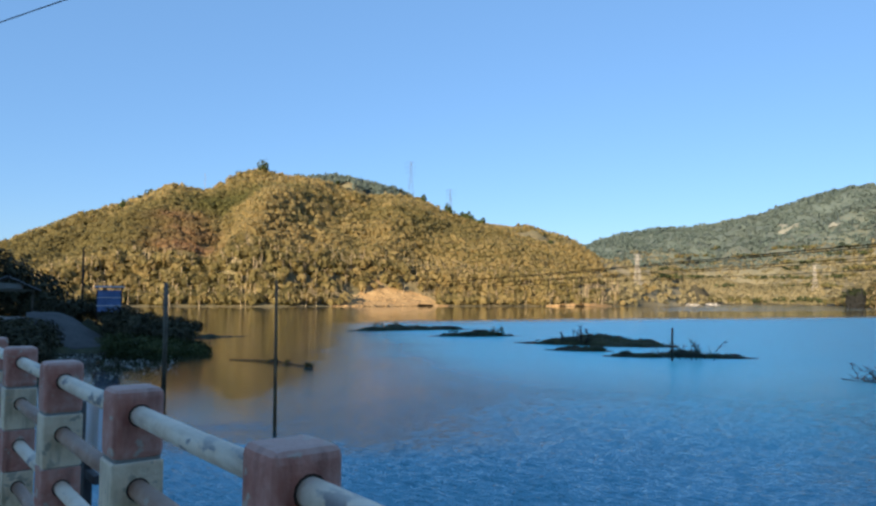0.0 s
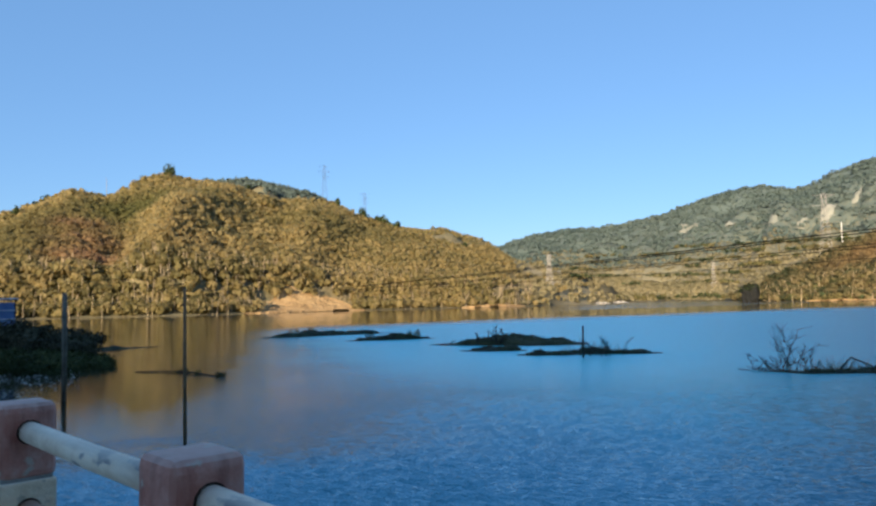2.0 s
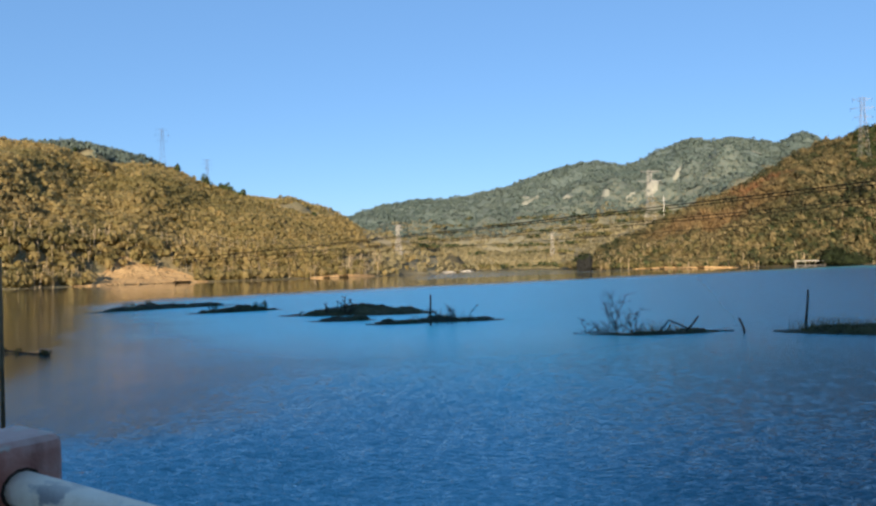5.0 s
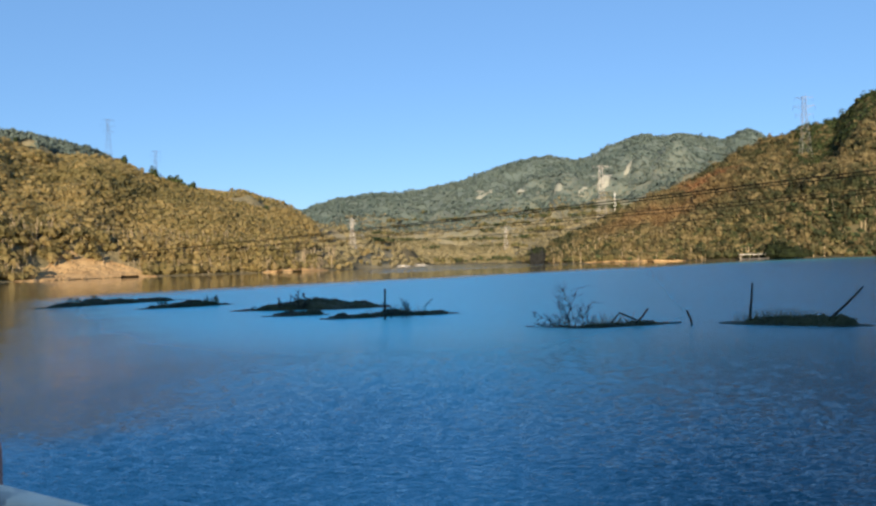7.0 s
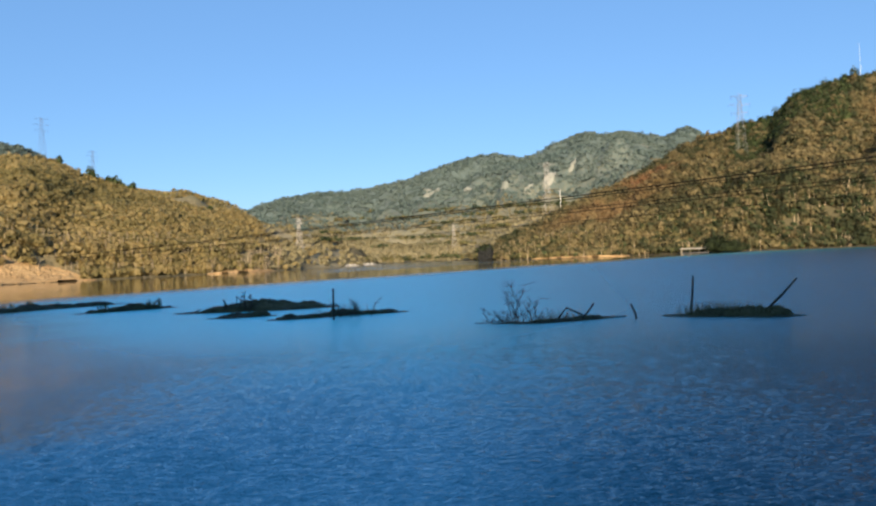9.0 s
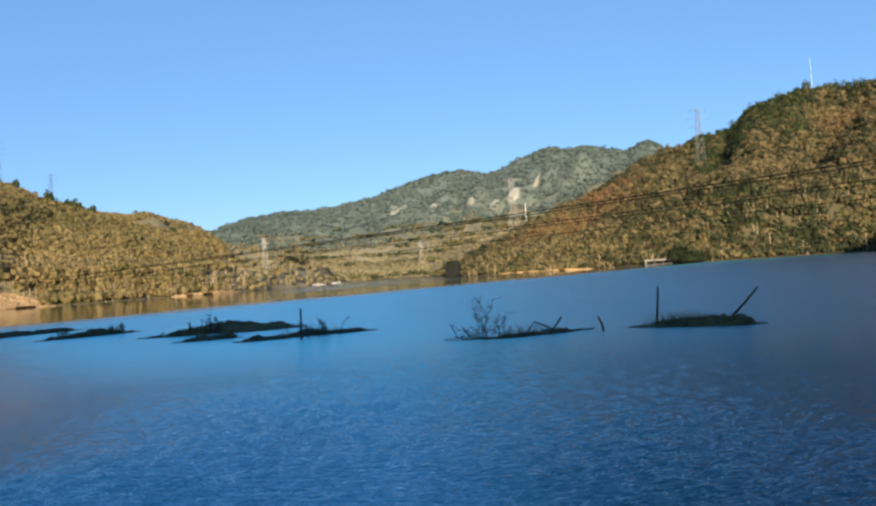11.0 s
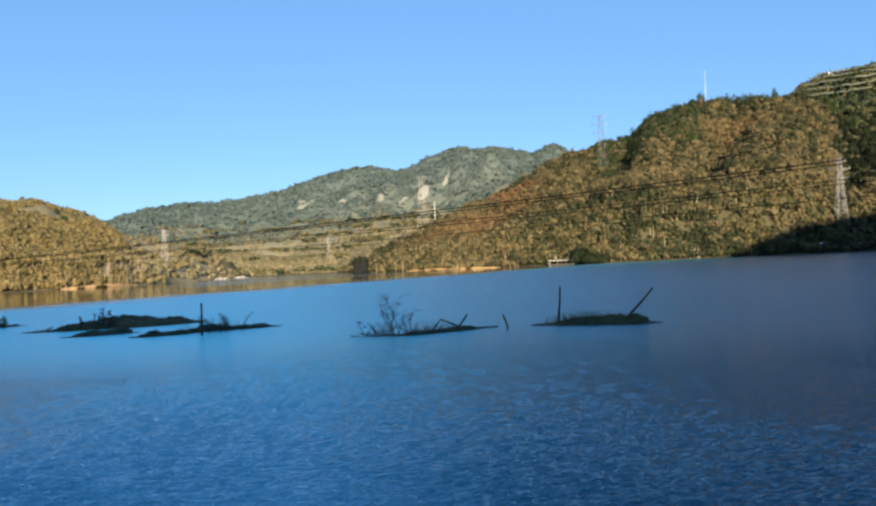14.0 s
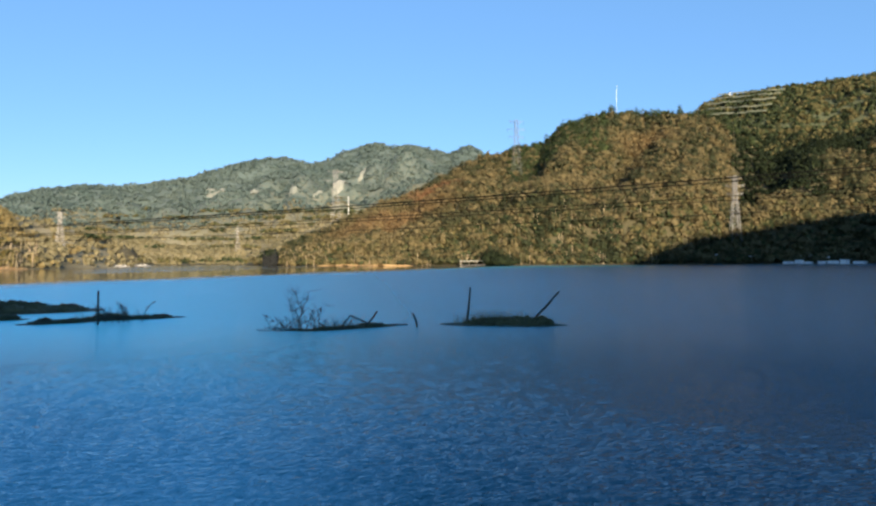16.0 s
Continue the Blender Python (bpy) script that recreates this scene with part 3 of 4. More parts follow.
    ob.data.attributes.new("tone", "FLOAT", "POINT").data.foreach_set("value", np.repeat(tone, leaves * k).astype(np.float32))
    return tagged(ob, label, "forest", kind="stuff")


def scatter(n, az0, az1, r0, r1, seed, keep):
    rng = np.random.default_rng(seed)
    az = rng.uniform(az0, az1, n)
    r = np.sqrt(rng.uniform(r0**2, r1**2, n))
    ok = keep(az, r, rng)
    az, r = az[ok], r[ok]
    return np.stack([-np.sin(np.radians(az)) * r, np.cos(np.radians(az)) * r, land(az, r)], -1)


def on_left(az, r, rng):
    s0, rc = curve(az, SHORE), curve(az, [(a, d) for a, _, d in HILL_L])
    sand = (az < 7.3) & (az > 0) & (r < s0 + 19)
    thin = (az < -9) & (rng.uniform(size=len(az)) < np.clip((-8.5 - az) / 4.5, 0, 0.97))
    return (r > s0 + 3) & (r < rc + 25) & ~sand & ~thin


def in_ravine(az, r):
    w = az + 2.2 * fbm(az / 3, r / 60, 91)
    edge = 60 * fbm(az / 2, r / 40, 92)
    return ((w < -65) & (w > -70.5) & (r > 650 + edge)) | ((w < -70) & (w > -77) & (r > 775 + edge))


def on_right(az, r, rng):
    s0, rc = curve(az, SHORE), curve(az, [(a, d) for a, _, d in HILL_R])
    ravine = in_ravine(az, r)
    return (r > s0 + 3) & (r < rc + 25) & ~ravine


def by_foot(az, r, rng):
    s0 = curve(az, SHORE)
    return (r > s0 + 4) & (r < s0 + 60)


def on_tail(az, r, rng):
    s0, rc = curve(az, SHORE), curve(az, [(a, d) for a, _, d in HILL_L])
    return (r > s0 + 5) & ((r < rc + 40) | (az < -17)) & (rng.uniform(size=len(az)) < np.clip((-11.5 - az) / 4, 0, 1)) & (fbm(az * 1.1, r / 45, 93) > -0.3)


def on_far(az, r, rng):
    return (r > curve(az, SHORE) + 8) & (land(az, r) > 2)


crowns("forest", scatter(21000, -19, 36, 330, 660, 1, on_left), 4.9, 6.3, 28, 1.35, TREE_L, 2, "golden dry forest on the hill over the lake", inner=0.92, lobes=3, droop=0.5)
crowns("forest", scatter(20000, -82, -27, 490, 900, 3, on_right), 6.0, 7.0, 26, 1.55, TREE_R, 4, "rust-brown and green forest on the hill over the lake", inner=0.9, lobes=3, droop=0.3)
crowns("forest", scatter(2600, -80, -36, 500, 860, 23, on_right), 10.0, 10.0, 70, 1.35, TREE_R, 24, "tall broad trees among the forest on the hill", inner=0.8, lobes=6)
crowns("forest", scatter(9000, -80, -29, 490, 700, 33, by_foot), 5.0, 6.0, 26, 1.4, TREE_M, 34, "olive and brown scrub and trees on the steep foot of the hill", inner=0.9, lobes=3, droop=0.3)
crowns("forest", scatter(900, -56, -48.5, 740, 885, 21, on_right), 10.0, 9.5, 60, 1.3, TREE_D, 22, "dark green trees on the steep flank of the hill", inner=0.8, lobes=5)
crowns("scrub", scatter(8500, -28, -12.5, 460, 1000, 5, on_tail), 2.6, 4.6, 14, 1.2, TREE_P, 6, "straw-coloured scrub on the low end of the hill", 0.5, inner=0.75, lobes=3)
crowns("forest", scatter(15000, -56, -8, 1300, 2250, 7, on_far), 3.0, 13.0, 9, 3.6, TREE_F, 8, "distant mountain woods with grey-blue haze in their colour", 0.8, inner=0.85)
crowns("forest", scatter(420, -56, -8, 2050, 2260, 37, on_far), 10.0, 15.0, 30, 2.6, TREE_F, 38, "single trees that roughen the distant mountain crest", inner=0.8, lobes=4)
# near-black crowns paint the shade in and behind the ravine
crowns("forest", scatter(6000, -82, -62, 690, 1000, 17, lambda az, r, rng: in_ravine(az, r)), 7.5, 6.5, 24, 1.4, TREE_SHADE, 18, "woods in the ravine, its shade painted in their foliage", inner=0.8, lobes=4)
crowns("forest", scatter(3500, -80, -66, 860, 1090, 27, on_far), 8.0, 7.0, 16, 1.8, TREE_SHADE, 28, "woods on the slope behind the ravine, shade in their colour", inner=0.8, lobes=4)
crowns("forest", scatter(6500, -36, -9, 680, 1500, 19, on_far), 3.2, 7.0, 12, 1.7, TREE_P, 20, "scattered trees over the low hills behind the lake", 1.2)
crowns("forest", scatter(420, -28.5, -20.5, 560, 850, 29, lambda az, r, rng: (r > curve(az, SHORE) + 4) & (r < curve(az, SHORE) + 40)), 6.5, 6.0, 34, 1.3, TREE_M, 30, "dark row of trees along the far low shore", inner=0.8, lobes=4)
crowns("forest", scatter(2900, -3, 14, 800, 1200, 9, on_far), 6.0, 8.0, 16, 2.0, TREE_F, 10, "woods on the hill behind, haze mixed into their green", inner=0.8, lobes=4)
crowns("scrub", scatter(2600, -16, -2.5, 800, 1200, 39, on_far), 3.2, 7.0, 14, 1.8, TREE_L, 40, "golden scrub on the low hill behind", 0.5, inner=0.8, lobes=3)
crowns("forest", scatter(7500, -84, -60, 850, 1270, 11, on_far), 8.0, 8.5, 20, 2.0, TREE_M, 12, "dark green terraced woods on the hill behind", inner=0.8, lobes=4)


def trunks(name, pts, height, width, mat, seed, label):
    """Bare pale stems, three-sided, as stuff."""
    rng = np.random.default_rng(seed)
    n = len(pts)
    h, w = height * rng.uniform(0.5, 1.2, n), width * rng.uniform(0.6, 1.3, n)
    lean = rng.normal(scale=0.08, size=(n, 2)) * h[:, None]
    k = np.arange(3) * 2.094
    ring = np.stack([np.cos(k), np.sin(k), 0 * k], -1)
    lo = pts[:, None] + ring * w[:, None, None] - (0, 0, 0.5)
    hi = pts[:, None] + ring * w[:, None, None] * 0.5
    hi[..., 2] += h[:, None]
    hi[..., :2] += lean[:, None]
    v = np.concatenate([lo, hi], 1).reshape(-1, 3)
    base = np.arange(n)[:, None, None] * 6
    f = (base + np.array([[0, 1, 4, 3], [1, 2, 5, 4], [2, 0, 3, 5]])).reshape(-1, 4)
    return tagged(mesh(name, v, f, mat), label, "tree trunks", kind="stuff")


def by_shore(az, r, rng):
    s0 = curve(az, SHORE)
    return (r > s0 + 1) & (r < s0 + 45) & ~((az < 7.3) & (az > 0) & (r < s0 + 15)) & (rng.uniform(size=len(az)) < 0.35 + 0.65 * np.clip(fbm(az / 2.0, r / 30, 77) * 4, 0, 1))


trunks("stems", scatter(7000, -14, 30, 330, 530, 13, by_shore), 7.0, 0.28, TRUNK, 14, "pale bare stems along the foot of the hill")
trunks("stems", scatter(2600, -60, -28, 480, 590, 15, by_shore), 7.0, 0.3, TRUNK, 16, "pale bare stems along the foot of the hill")

# ---- road and railing ----
U, NRM = Vector((-0.616, 0.788, 0)).normalized(), Vector((0.788, 0.616, 0)).normalized()
RAIL_RZ = math.degrees(math.atan2(U.y, U.x))
POST1 = Vector((-0.371, 1.890, 0))
DECK, POST_H, STEP, POST_W = 3.07, 1.16, 1.425, 0.2
mid = POST1 - NRM * 2.6 + U * 8
road = part("road", box((60, 5.6, 0.35), (0, 0, 0), 0.02), ROAD)
road.matrix_basis = pose(mid.x, mid.y, DECK - 0.175, 0, 0, RAIL_RZ)
tagged(road, "worn concrete road along the lake, paled to throw light up", "road", kind="structure")
wall_mid = POST1 + NRM * 0.02 + U * 8
wall = part("retaining_wall", box((60, 0.5, 4.2), (0, 0, 0), 0.02), CONCRETE)
wall.matrix_basis = pose(wall_mid.x, wall_mid.y, DECK - 0.36 - 2.1, 0, 0, RAIL_RZ)
tagged(wall, "grey concrete wall under the road edge", "wall", kind="structure")

railing = empty("railing", (POST1.x, POST1.y, DECK), RAIL_RZ, "concrete railing with maroon and cream posts and painted pipes", "railing")
BAND = POST_H / 4
for k in range(-7, 14):
    post = part("post", box((POST_W - 0.02, POST_W - 0.02, POST_H - 0.01), (0, 0, POST_H / 2 - 0.005), 0.01), CONCRETE, railing)
    post.matrix_basis = pose(k * STEP, 0, 0)
    for n in range(4):
        top = n == 3
        bm = box((POST_W, POST_W, BAND - 0.003), (0, 0, BAND * (n + 0.5)), 0.034 if top else 0.012)
        part("painted_band", bm, MAROON if n % 2 else CREAM, post, "maroon painted band" if n % 2 else "cream painted band")
    for n in range(4):
        z = BAND * (n + 0.622)
        bm = tube([(POST_W / 2 - 0.01, 0, z), (STEP / 2, 0, z - 0.004), (STEP - POST_W / 2 + 0.01, 0, z)], 0.0395, 14)
        rail = part("rail", bm, PIPE_W if n % 2 else PIPE_B, railing, "white painted pipe" if n % 2 else "brown painted pipe", True)
        rail.matrix_basis = pose(k * STEP, 0, 0)
        for x in (POST_W / 2 - 0.004, STEP - POST_W / 2 + 0.004):
            part("joint_ring", tube([(x - 0.006, 0, z), (x + 0.006, 0, z)], 0.046, 14), JOINT_DARK, rail, "dark ring at the joint")


# ---- islets ----
def islet(a, b, width, height, seed, label, grass=0, mat=TURF, reed=0, lean=0.0, rim=1.12, core=0.84, shift=0.02):
    """A low mound from a to b in the water, on a dark rim of mud that runs out at both ends."""
    a, b = Vector((*a, 0)), Vector((*b, 0))
    ln = (b - a).length
    ob = empty("islet", ((a + b) / 2)[:], math.degrees(math.atan2(b.y - a.y, b.x - a.x)), label, "islet")

    def sheet(name, length, wide, high, rough, m, lift, off=0.0):
        nx, ny = 64, 16
        x, y = np.meshgrid(np.linspace(-0.5, 0.5, nx), np.linspace(-0.5, 0.5, ny), indexing="ij")
        e = 1 - np.abs(2 * x) ** 2.4 - (2 * y) ** 2 + fbm(x * length * 0.45, y * wide * 0.7, seed) * rough
        bulk = np.clip(1 + lean * 2 * x, 0.1, 2)
        z = np.where(e > 0, high * bulk * np.maximum(e, 0) ** 0.55 * (0.75 + 0.9 * fbm(x * length * 0.6, y * wide, seed + 9) + 0.3 * fbm(x * length * 3, y * wide * 3, seed + 4)), e * 0.8) + lift
        v = np.stack([x * length + off, y * wide, z], -1).reshape(-1, 3)
        i, j = np.meshgrid(np.arange(nx - 1), np.arange(ny - 1), indexing="ij")
        q = i * ny + j
        o = mesh(name, v, np.stack([q, q + ny, q + ny + 1, q + 1], -1).reshape(-1, 4), m, True)
        o.parent = ob
        return x, y, z, e

    sheet("mud_rim", ln * rim, width * min(rim, 1), 0.12, 0.6, MUD, -0.02)
    x, y, z, e = sheet("mound", ln * core, width * 0.8, height, 0.7, mat, -0.04, ln * shift)
    rng = np.random.default_rng(seed)

    def blades(name, n, lo, hi, wide, m, tag, ok, stray=(0.008, 0.033), root=9.0):
        idx = np.argwhere((e > 0.12) & ok)
        if not n or not len(idx):
            return
        k = idx[rng.integers(0, len(idx), n)]
        base = np.stack([x[k[:, 0], k[:, 1]] * ln * core + ln * shift, y[k[:, 0], k[:, 1]] * width * 0.8, np.minimum(z[k[:, 0], k[:, 1]], root) - 0.03], -1)
        base[:, :2] += rng.normal(scale=(ln * stray[0], width * stray[1]), size=(n, 2))
        d = rng.normal(scale=0.4, size=base.shape)
        d[:, 2] = 1
        tip = base + d * rng.uniform(lo, hi, (n, 1))
        off = rng.normal(size=base.shape) * (wide, wide, 0)
        tri = np.stack([base - off, base + off, tip], 1).reshape(-1, 3)
        g = mesh(name, tri, np.arange(len(tri)).reshape(-1, 3), m)
        g.parent = ob
        tagged(g, tag, kind="stuff")

    blades("grass", grass, 0.03, 0.13, 0.04, GRASS, "short green and straw grass", np.ones_like(e, bool))
    blades("reeds", reed, 0.35, 1.15, 0.011, REED, "thin pale dry reeds", (y > 0.0) & (x < 0.1), (0.07, 0.1), 0.0)
    return ob


islet((-12.8, 99), (5.2, 108), 4.0, 0.75, 1, "long low islet of dark mud and weed in the lake", 300, MUD)
islet((-0.8, 87), (10.2, 89.5), 3.2, 0.8, 2, "low islet of dark mud and weed in the lake", 200, MUD, 0, 0.3)
islet((9.0, 76.3), (23.4, 71.6), 7.4, 0.8, 3, "grassy islet with dead branches in the lake", 1500, TURF, 150)
islet((9.9, 65.6), (15.2, 64.2), 2.6, 0.5, 4, "thin islet of mud and weed in the lake", 150, MUD)
islet((13.6, 58.8), (18.4, 57.8), 2.0, 0.45, 9, "thin islet of mud and weed beside a stake", 120, MUD)
islet((16.2, 59.2), (24.8, 57.5), 2.6, 0.6, 5, "low islet of mud with a stake and brushwood", 300, MUD, 160, -0.2)
islet((25.6, 40.1), (32.4, 39.0), 1.7, 0.42, 6, "small islet of mud and weed in the lake", 250, MUD, 260)
islet((24.2, 41.9), (26.6, 40.0), 0.9, 0.16, 8, "low mud under the bare dead bush", 60, MUD)
islet((34.6, 38.3), (40.8, 30.2), 3.0, 0.66, 7, "grassy islet with two leaning stakes in the lake", 1800, TURF, 900, 0.25, 1.0, 0.66, 0.07)


def tuft(az, d, n, seed):
    """A dark tuft of weed on an islet."""
    x, y = plan(az, d)
    g = np.random.default_rng(seed).normal(size=(n, 3)) * (0.5, 0.3, 0) + (x, y, 0.25)
    c = crowns("weed_tuft", g, 0.8, 0.7, 40, 0.12, TREE_D, seed, "")
    return tagged(c, "dark tuft of weed on the low islet", "weed", "", "")


for k, (az, d, n) in enumerate(((4.9, 102.0, 4), (3.2, 103.5, 3), (-1.9, 88.0, 2), (-4.7, 88.5, 5))):
    tuft(az, d, n, 90 + k)


def stick(name, pts, r, label, category="stake", mat=DEAD):
    return tagged(part(name, tube(pts, r, 7), mat, None, "", True), label, category)


def at(az, d, z=0.0):
    return (*plan(az, d), z)


stick("stake", [at(-17.85, 57.5, -0.5), at(-17.87, 57.5, 1.2), at(-17.9, 57.5, 2.45)], 0.075, "dark upright wooden stake in the islet")
stick("stake", [at(-45.3, 52, 0.1), at(-45.45, 52, 1.4), at(-45.55, 52, 2.6)], [0.085, 0.075, 0.06], "dark upright wooden stake in the grassy islet")
stick("stake", [at(-50.4, 51, 0.3), at(-51.5, 51, 1.3), at(-52.5, 51, 2.35)], [0.085, 0.075, 0.06], "dark leaning wooden stake in the grassy islet")
stick("stake", [at(-41.35, 49.5, -0.3), at(-41.3, 49.5, 0.3), at(-41.0, 49.5, 0.95)], 0.07, "short crooked wooden stake standing in the water")


def brush(at_, spread, height, n, seed, label, thick=0.03, lean=0.7):
    """Dead branches that fan out of the water and fork."""
    rng = random.Random(seed)
    ob = empty("dead_bush", at_, 0, label, "dead bush")
    for _ in range(n):
        bm = bmesh.new()
        p = Vector((rng.uniform(-spread, spread) * 0.5, rng.uniform(-spread, spread) * 0.3, -0.1))
        d = Vector((rng.uniform(-lean, lean), rng.uniform(-lean, lean), 1)).normalized()
        ln = height * rng.uniform(0.45, 1.0)
        pts = [p]
        for k in range(4):
            d = (d + Vector((rng.uniform(-0.5, 0.5), rng.uniform(-0.5, 0.5), rng.uniform(-0.3, 0.3)))).normalized()
            pts.append(pts[-1] + d * ln / 4)
            for _ in range(4):
                e = (d + Vector((rng.uniform(-1.3, 1.3), rng.uniform(-1.3, 1.3), rng.uniform(-0.8, 0.5)))).normalized()
                s = ln * rng.uniform(0.12, 0.3)
                f = (e + Vector((rng.uniform(-0.5, 0.5), rng.uniform(-0.5, 0.5), 0.2))).normalized()
                tube([pts[-1], pts[-1] + e * s * 0.6, pts[-1] + e * s * 0.6 + f * s * 0.5], [thick * 0.5, thick * 0.4, thick * 0.25], 4, bm, False)
        tube(pts, [thick, thick * 0.85, thick * 0.7, thick * 0.55, thick * 0.4], 5, bm, False)
        part("stem", bm, DEAD, ob)
    return ob


brush(at(-30.8, 48.6), 1.7, 1.25, 22, 1, "tangled bare dead bush lying over the water", 0.018, 2.2)
brush(at(-32.0, 48.4), 1.3, 3.3, 12, 7, "bare dead bush standing in the water", 0.02, 0.5)
brush(at(-33.6, 48.5), 0.8, 1.5, 4, 2, "few bare twigs standing beside the islet")
brush(at(-19.2, 57.8, 0.2), 3.0, 1.8, 14, 3, "bare brushwood on the low islet")
brush(at(-10.0, 74, 0.3), 1.6, 2.0, 4, 4, "forked dead branches on the grassy islet", 0.06)
brush(at(-11.4, 73.5, 0.3), 0.6, 1.8, 2, 5, "dead stump with branches on the grassy islet", 0.09, 0.3)
brush(at(-7.4, 76, 0.0), 0.8, 1.5, 1, 6, "thin dead branch rising from the water", 0.05)
stick("log", [at(-35.5, 48.5, 0.25), at(-36.1, 48.5, 0.9), at(-37.4, 48.5, 0.4)], 0.05, "bent dead branch over the small islet", "branch")
stick("log", [at(-37.3, 48.5, 0.2), at(-37.8, 48.5, 0.65), at(-38.2, 48.5, 1.15)], 0.06, "leaning dead branch on the small islet", "branch")
stick("log", [at(-37.5, 50.3, 0.12), at(-39.2, 50.6, 0.05), at(-40.6, 51.0, 0.03)], 0.05, "thin driftwood floating beside the islet", "driftwood")

# ---- poles and driftwood in the left bay ----
stick("mooring_pole", [at(12.45, 25.8, -0.8), at(12.5, 25.8, 2.0), at(12.55, 25.8, 5.2)], [0.07, 0.062, 0.05], "tall thin brown wooden pole standing in the lake", "pole", BROWN)
stick("concrete_pole", [at(20.5, 40.3, -0.8), at(20.5, 40.3, 2.5), at(20.55, 40.3, 5.3)], [0.15, 0.13, 0.11], "dark weathered pole standing in the shallow water", "pole", POLE)
stick("utility_pole", [at(26.1, 84, 1.0), at(26.1, 84, 5.0), at(26.12, 84, 9.6)], [0.13, 0.11, 0.09], "thin dark utility pole behind the bushes", "pole", DEAD)
stick("driftwood", [at(15.9, 55, 0.03), at(14.0, 54, 0.06), at(12.2, 52, 0.08), at(10.9, 50, 0.04), at(9.7, 48, 0.03)], [0.03, 0.04, 0.05, 0.04, 0.03], "long thin driftwood branch floating on the lake", "driftwood")
for k, (az, d) in enumerate(((12.9, 53.0), (12.5, 52.6), (11.6, 51.2), (10.1, 48.6), (9.8, 48.2))):
    c = crowns("floating_weed", np.array([(*plan(az, d), -0.03)] * 2), 0.3, 0.5, 16, 0.1, TREE_D, 60 + k, "dark clump of weed caught on the driftwood")
    tagged(c, "", "weed", "", "")


# ---- left bank ----
GREEN = material("green_weeds", [(0.025, 0.035, 0.012), (0.055, 0.07, 0.024), (0.11, 0.125, 0.045)], 0.6, 0.75, island=0.3, spec=0.15, leaf=0.25)
SCRUB = material("dark_scrub", [(0.03, 0.03, 0.02), (0.068, 0.066, 0.04), (0.125, 0.115, 0.068)], 0.5, 0.8, island=0.3, spec=0.1, leaf=0.2)
bank = islet((-17.5, 65.0), (-88, 80), 38, 2.5, 12, "overgrown earth bank at the lake's edge", 2500, rim=0.86)


def bushes(name, centre, spread, n, height, width, leaves, size, mat, seed, label, lift=0.0):
    rng = np.random.default_rng(seed)
    p = rng.normal(size=(n, 3)) * (spread[0], spread[1], 0) + (*centre, 0)
    p[:, 2] = lift
    return crowns(name, p, height, width, leaves, size, mat, seed, label)


def along(n, az0, az1, d0, d1, lift0, lift1, seed):
    """Places on the bank between two azimuths and distances, higher at the back."""
    rng = np.random.default_rng(seed)
    az, u = rng.uniform(az0, az1, n), rng.uniform(0, 1, n)
    d = d0 + (d1 - d0) * u
    return np.stack([-np.sin(np.radians(az)) * d, np.cos(np.radians(az)) * d, lift0 + (lift1 - lift0) * u], -1)


def thicket(n, az0, az1, d0, d1, lift0, lift1, height, width, leaves, size, mat, seed, label):
    return tagged(crowns("bushes", along(n, az0, az1, d0, d1, lift0, lift1, seed), height, width, leaves, size, mat, seed, label), label, "bushes", kind="stuff")


thicket(70, 18.8, 24.2, 66, 75, 0.2, 1.4, 1.9, 2.2, 110, 0.18, SCRUB, 21, "dark overgrown bushes on the bank")
thicket(36, 23.0, 29.5, 75, 80, 1.7, 2.6, 2.2, 2.2, 110, 0.2, SCRUB, 26, "dark overgrown bushes behind the ramp")
thicket(80, 17.6, 24.2, 59, 66, -0.3, 0.2, 1.2, 1.8, 110, 0.14, GREEN, 22, "low green weeds along the water's edge")
thicket(30, 20.0, 23.8, 56, 62, -0.4, -0.1, 0.9, 1.6, 70, 0.16, TREE_D, 23, "low dark weeds along the water's edge")
thicket(30, 27.8, 33.5, 86, 93, 1.8, 2.6, 7.2, 3.8, 160, 0.28, SCRUB, 24, "dark trees on the bank beside the house")
thicket(64, 28.2, 34.0, 56, 70, -0.3, 1.3, 2.1, 2.4, 110, 0.2, SCRUB, 25, "dark shrubs on the bank below the house")
islet((-32, 78.5), (-22.3, 84.5), 2.0, 0.45, 14, "thin spit of dark mud at the end of the bank", 60, MUD)

# the grey slope: poured concrete that falls towards the water
ax, ay = np.meshgrid(np.linspace(23.9, 29.5, 31), np.linspace(0, 1, 21), indexing="ij")
pd = 66.5 + 7.5 * ay
pz = -0.3 + np.interp(ax, [23.9, 24.6, 26.6, 27.6, 29.5], [0.1, 0.5, 2.3, 2.9, 2.9]) * np.sin(ay * 1.57) ** 0.8 + 0.10 * fbm(ax * 2, ay * 4, 33)
q = (np.arange(30)[:, None] * 21 + np.arange(20)).reshape(-1)
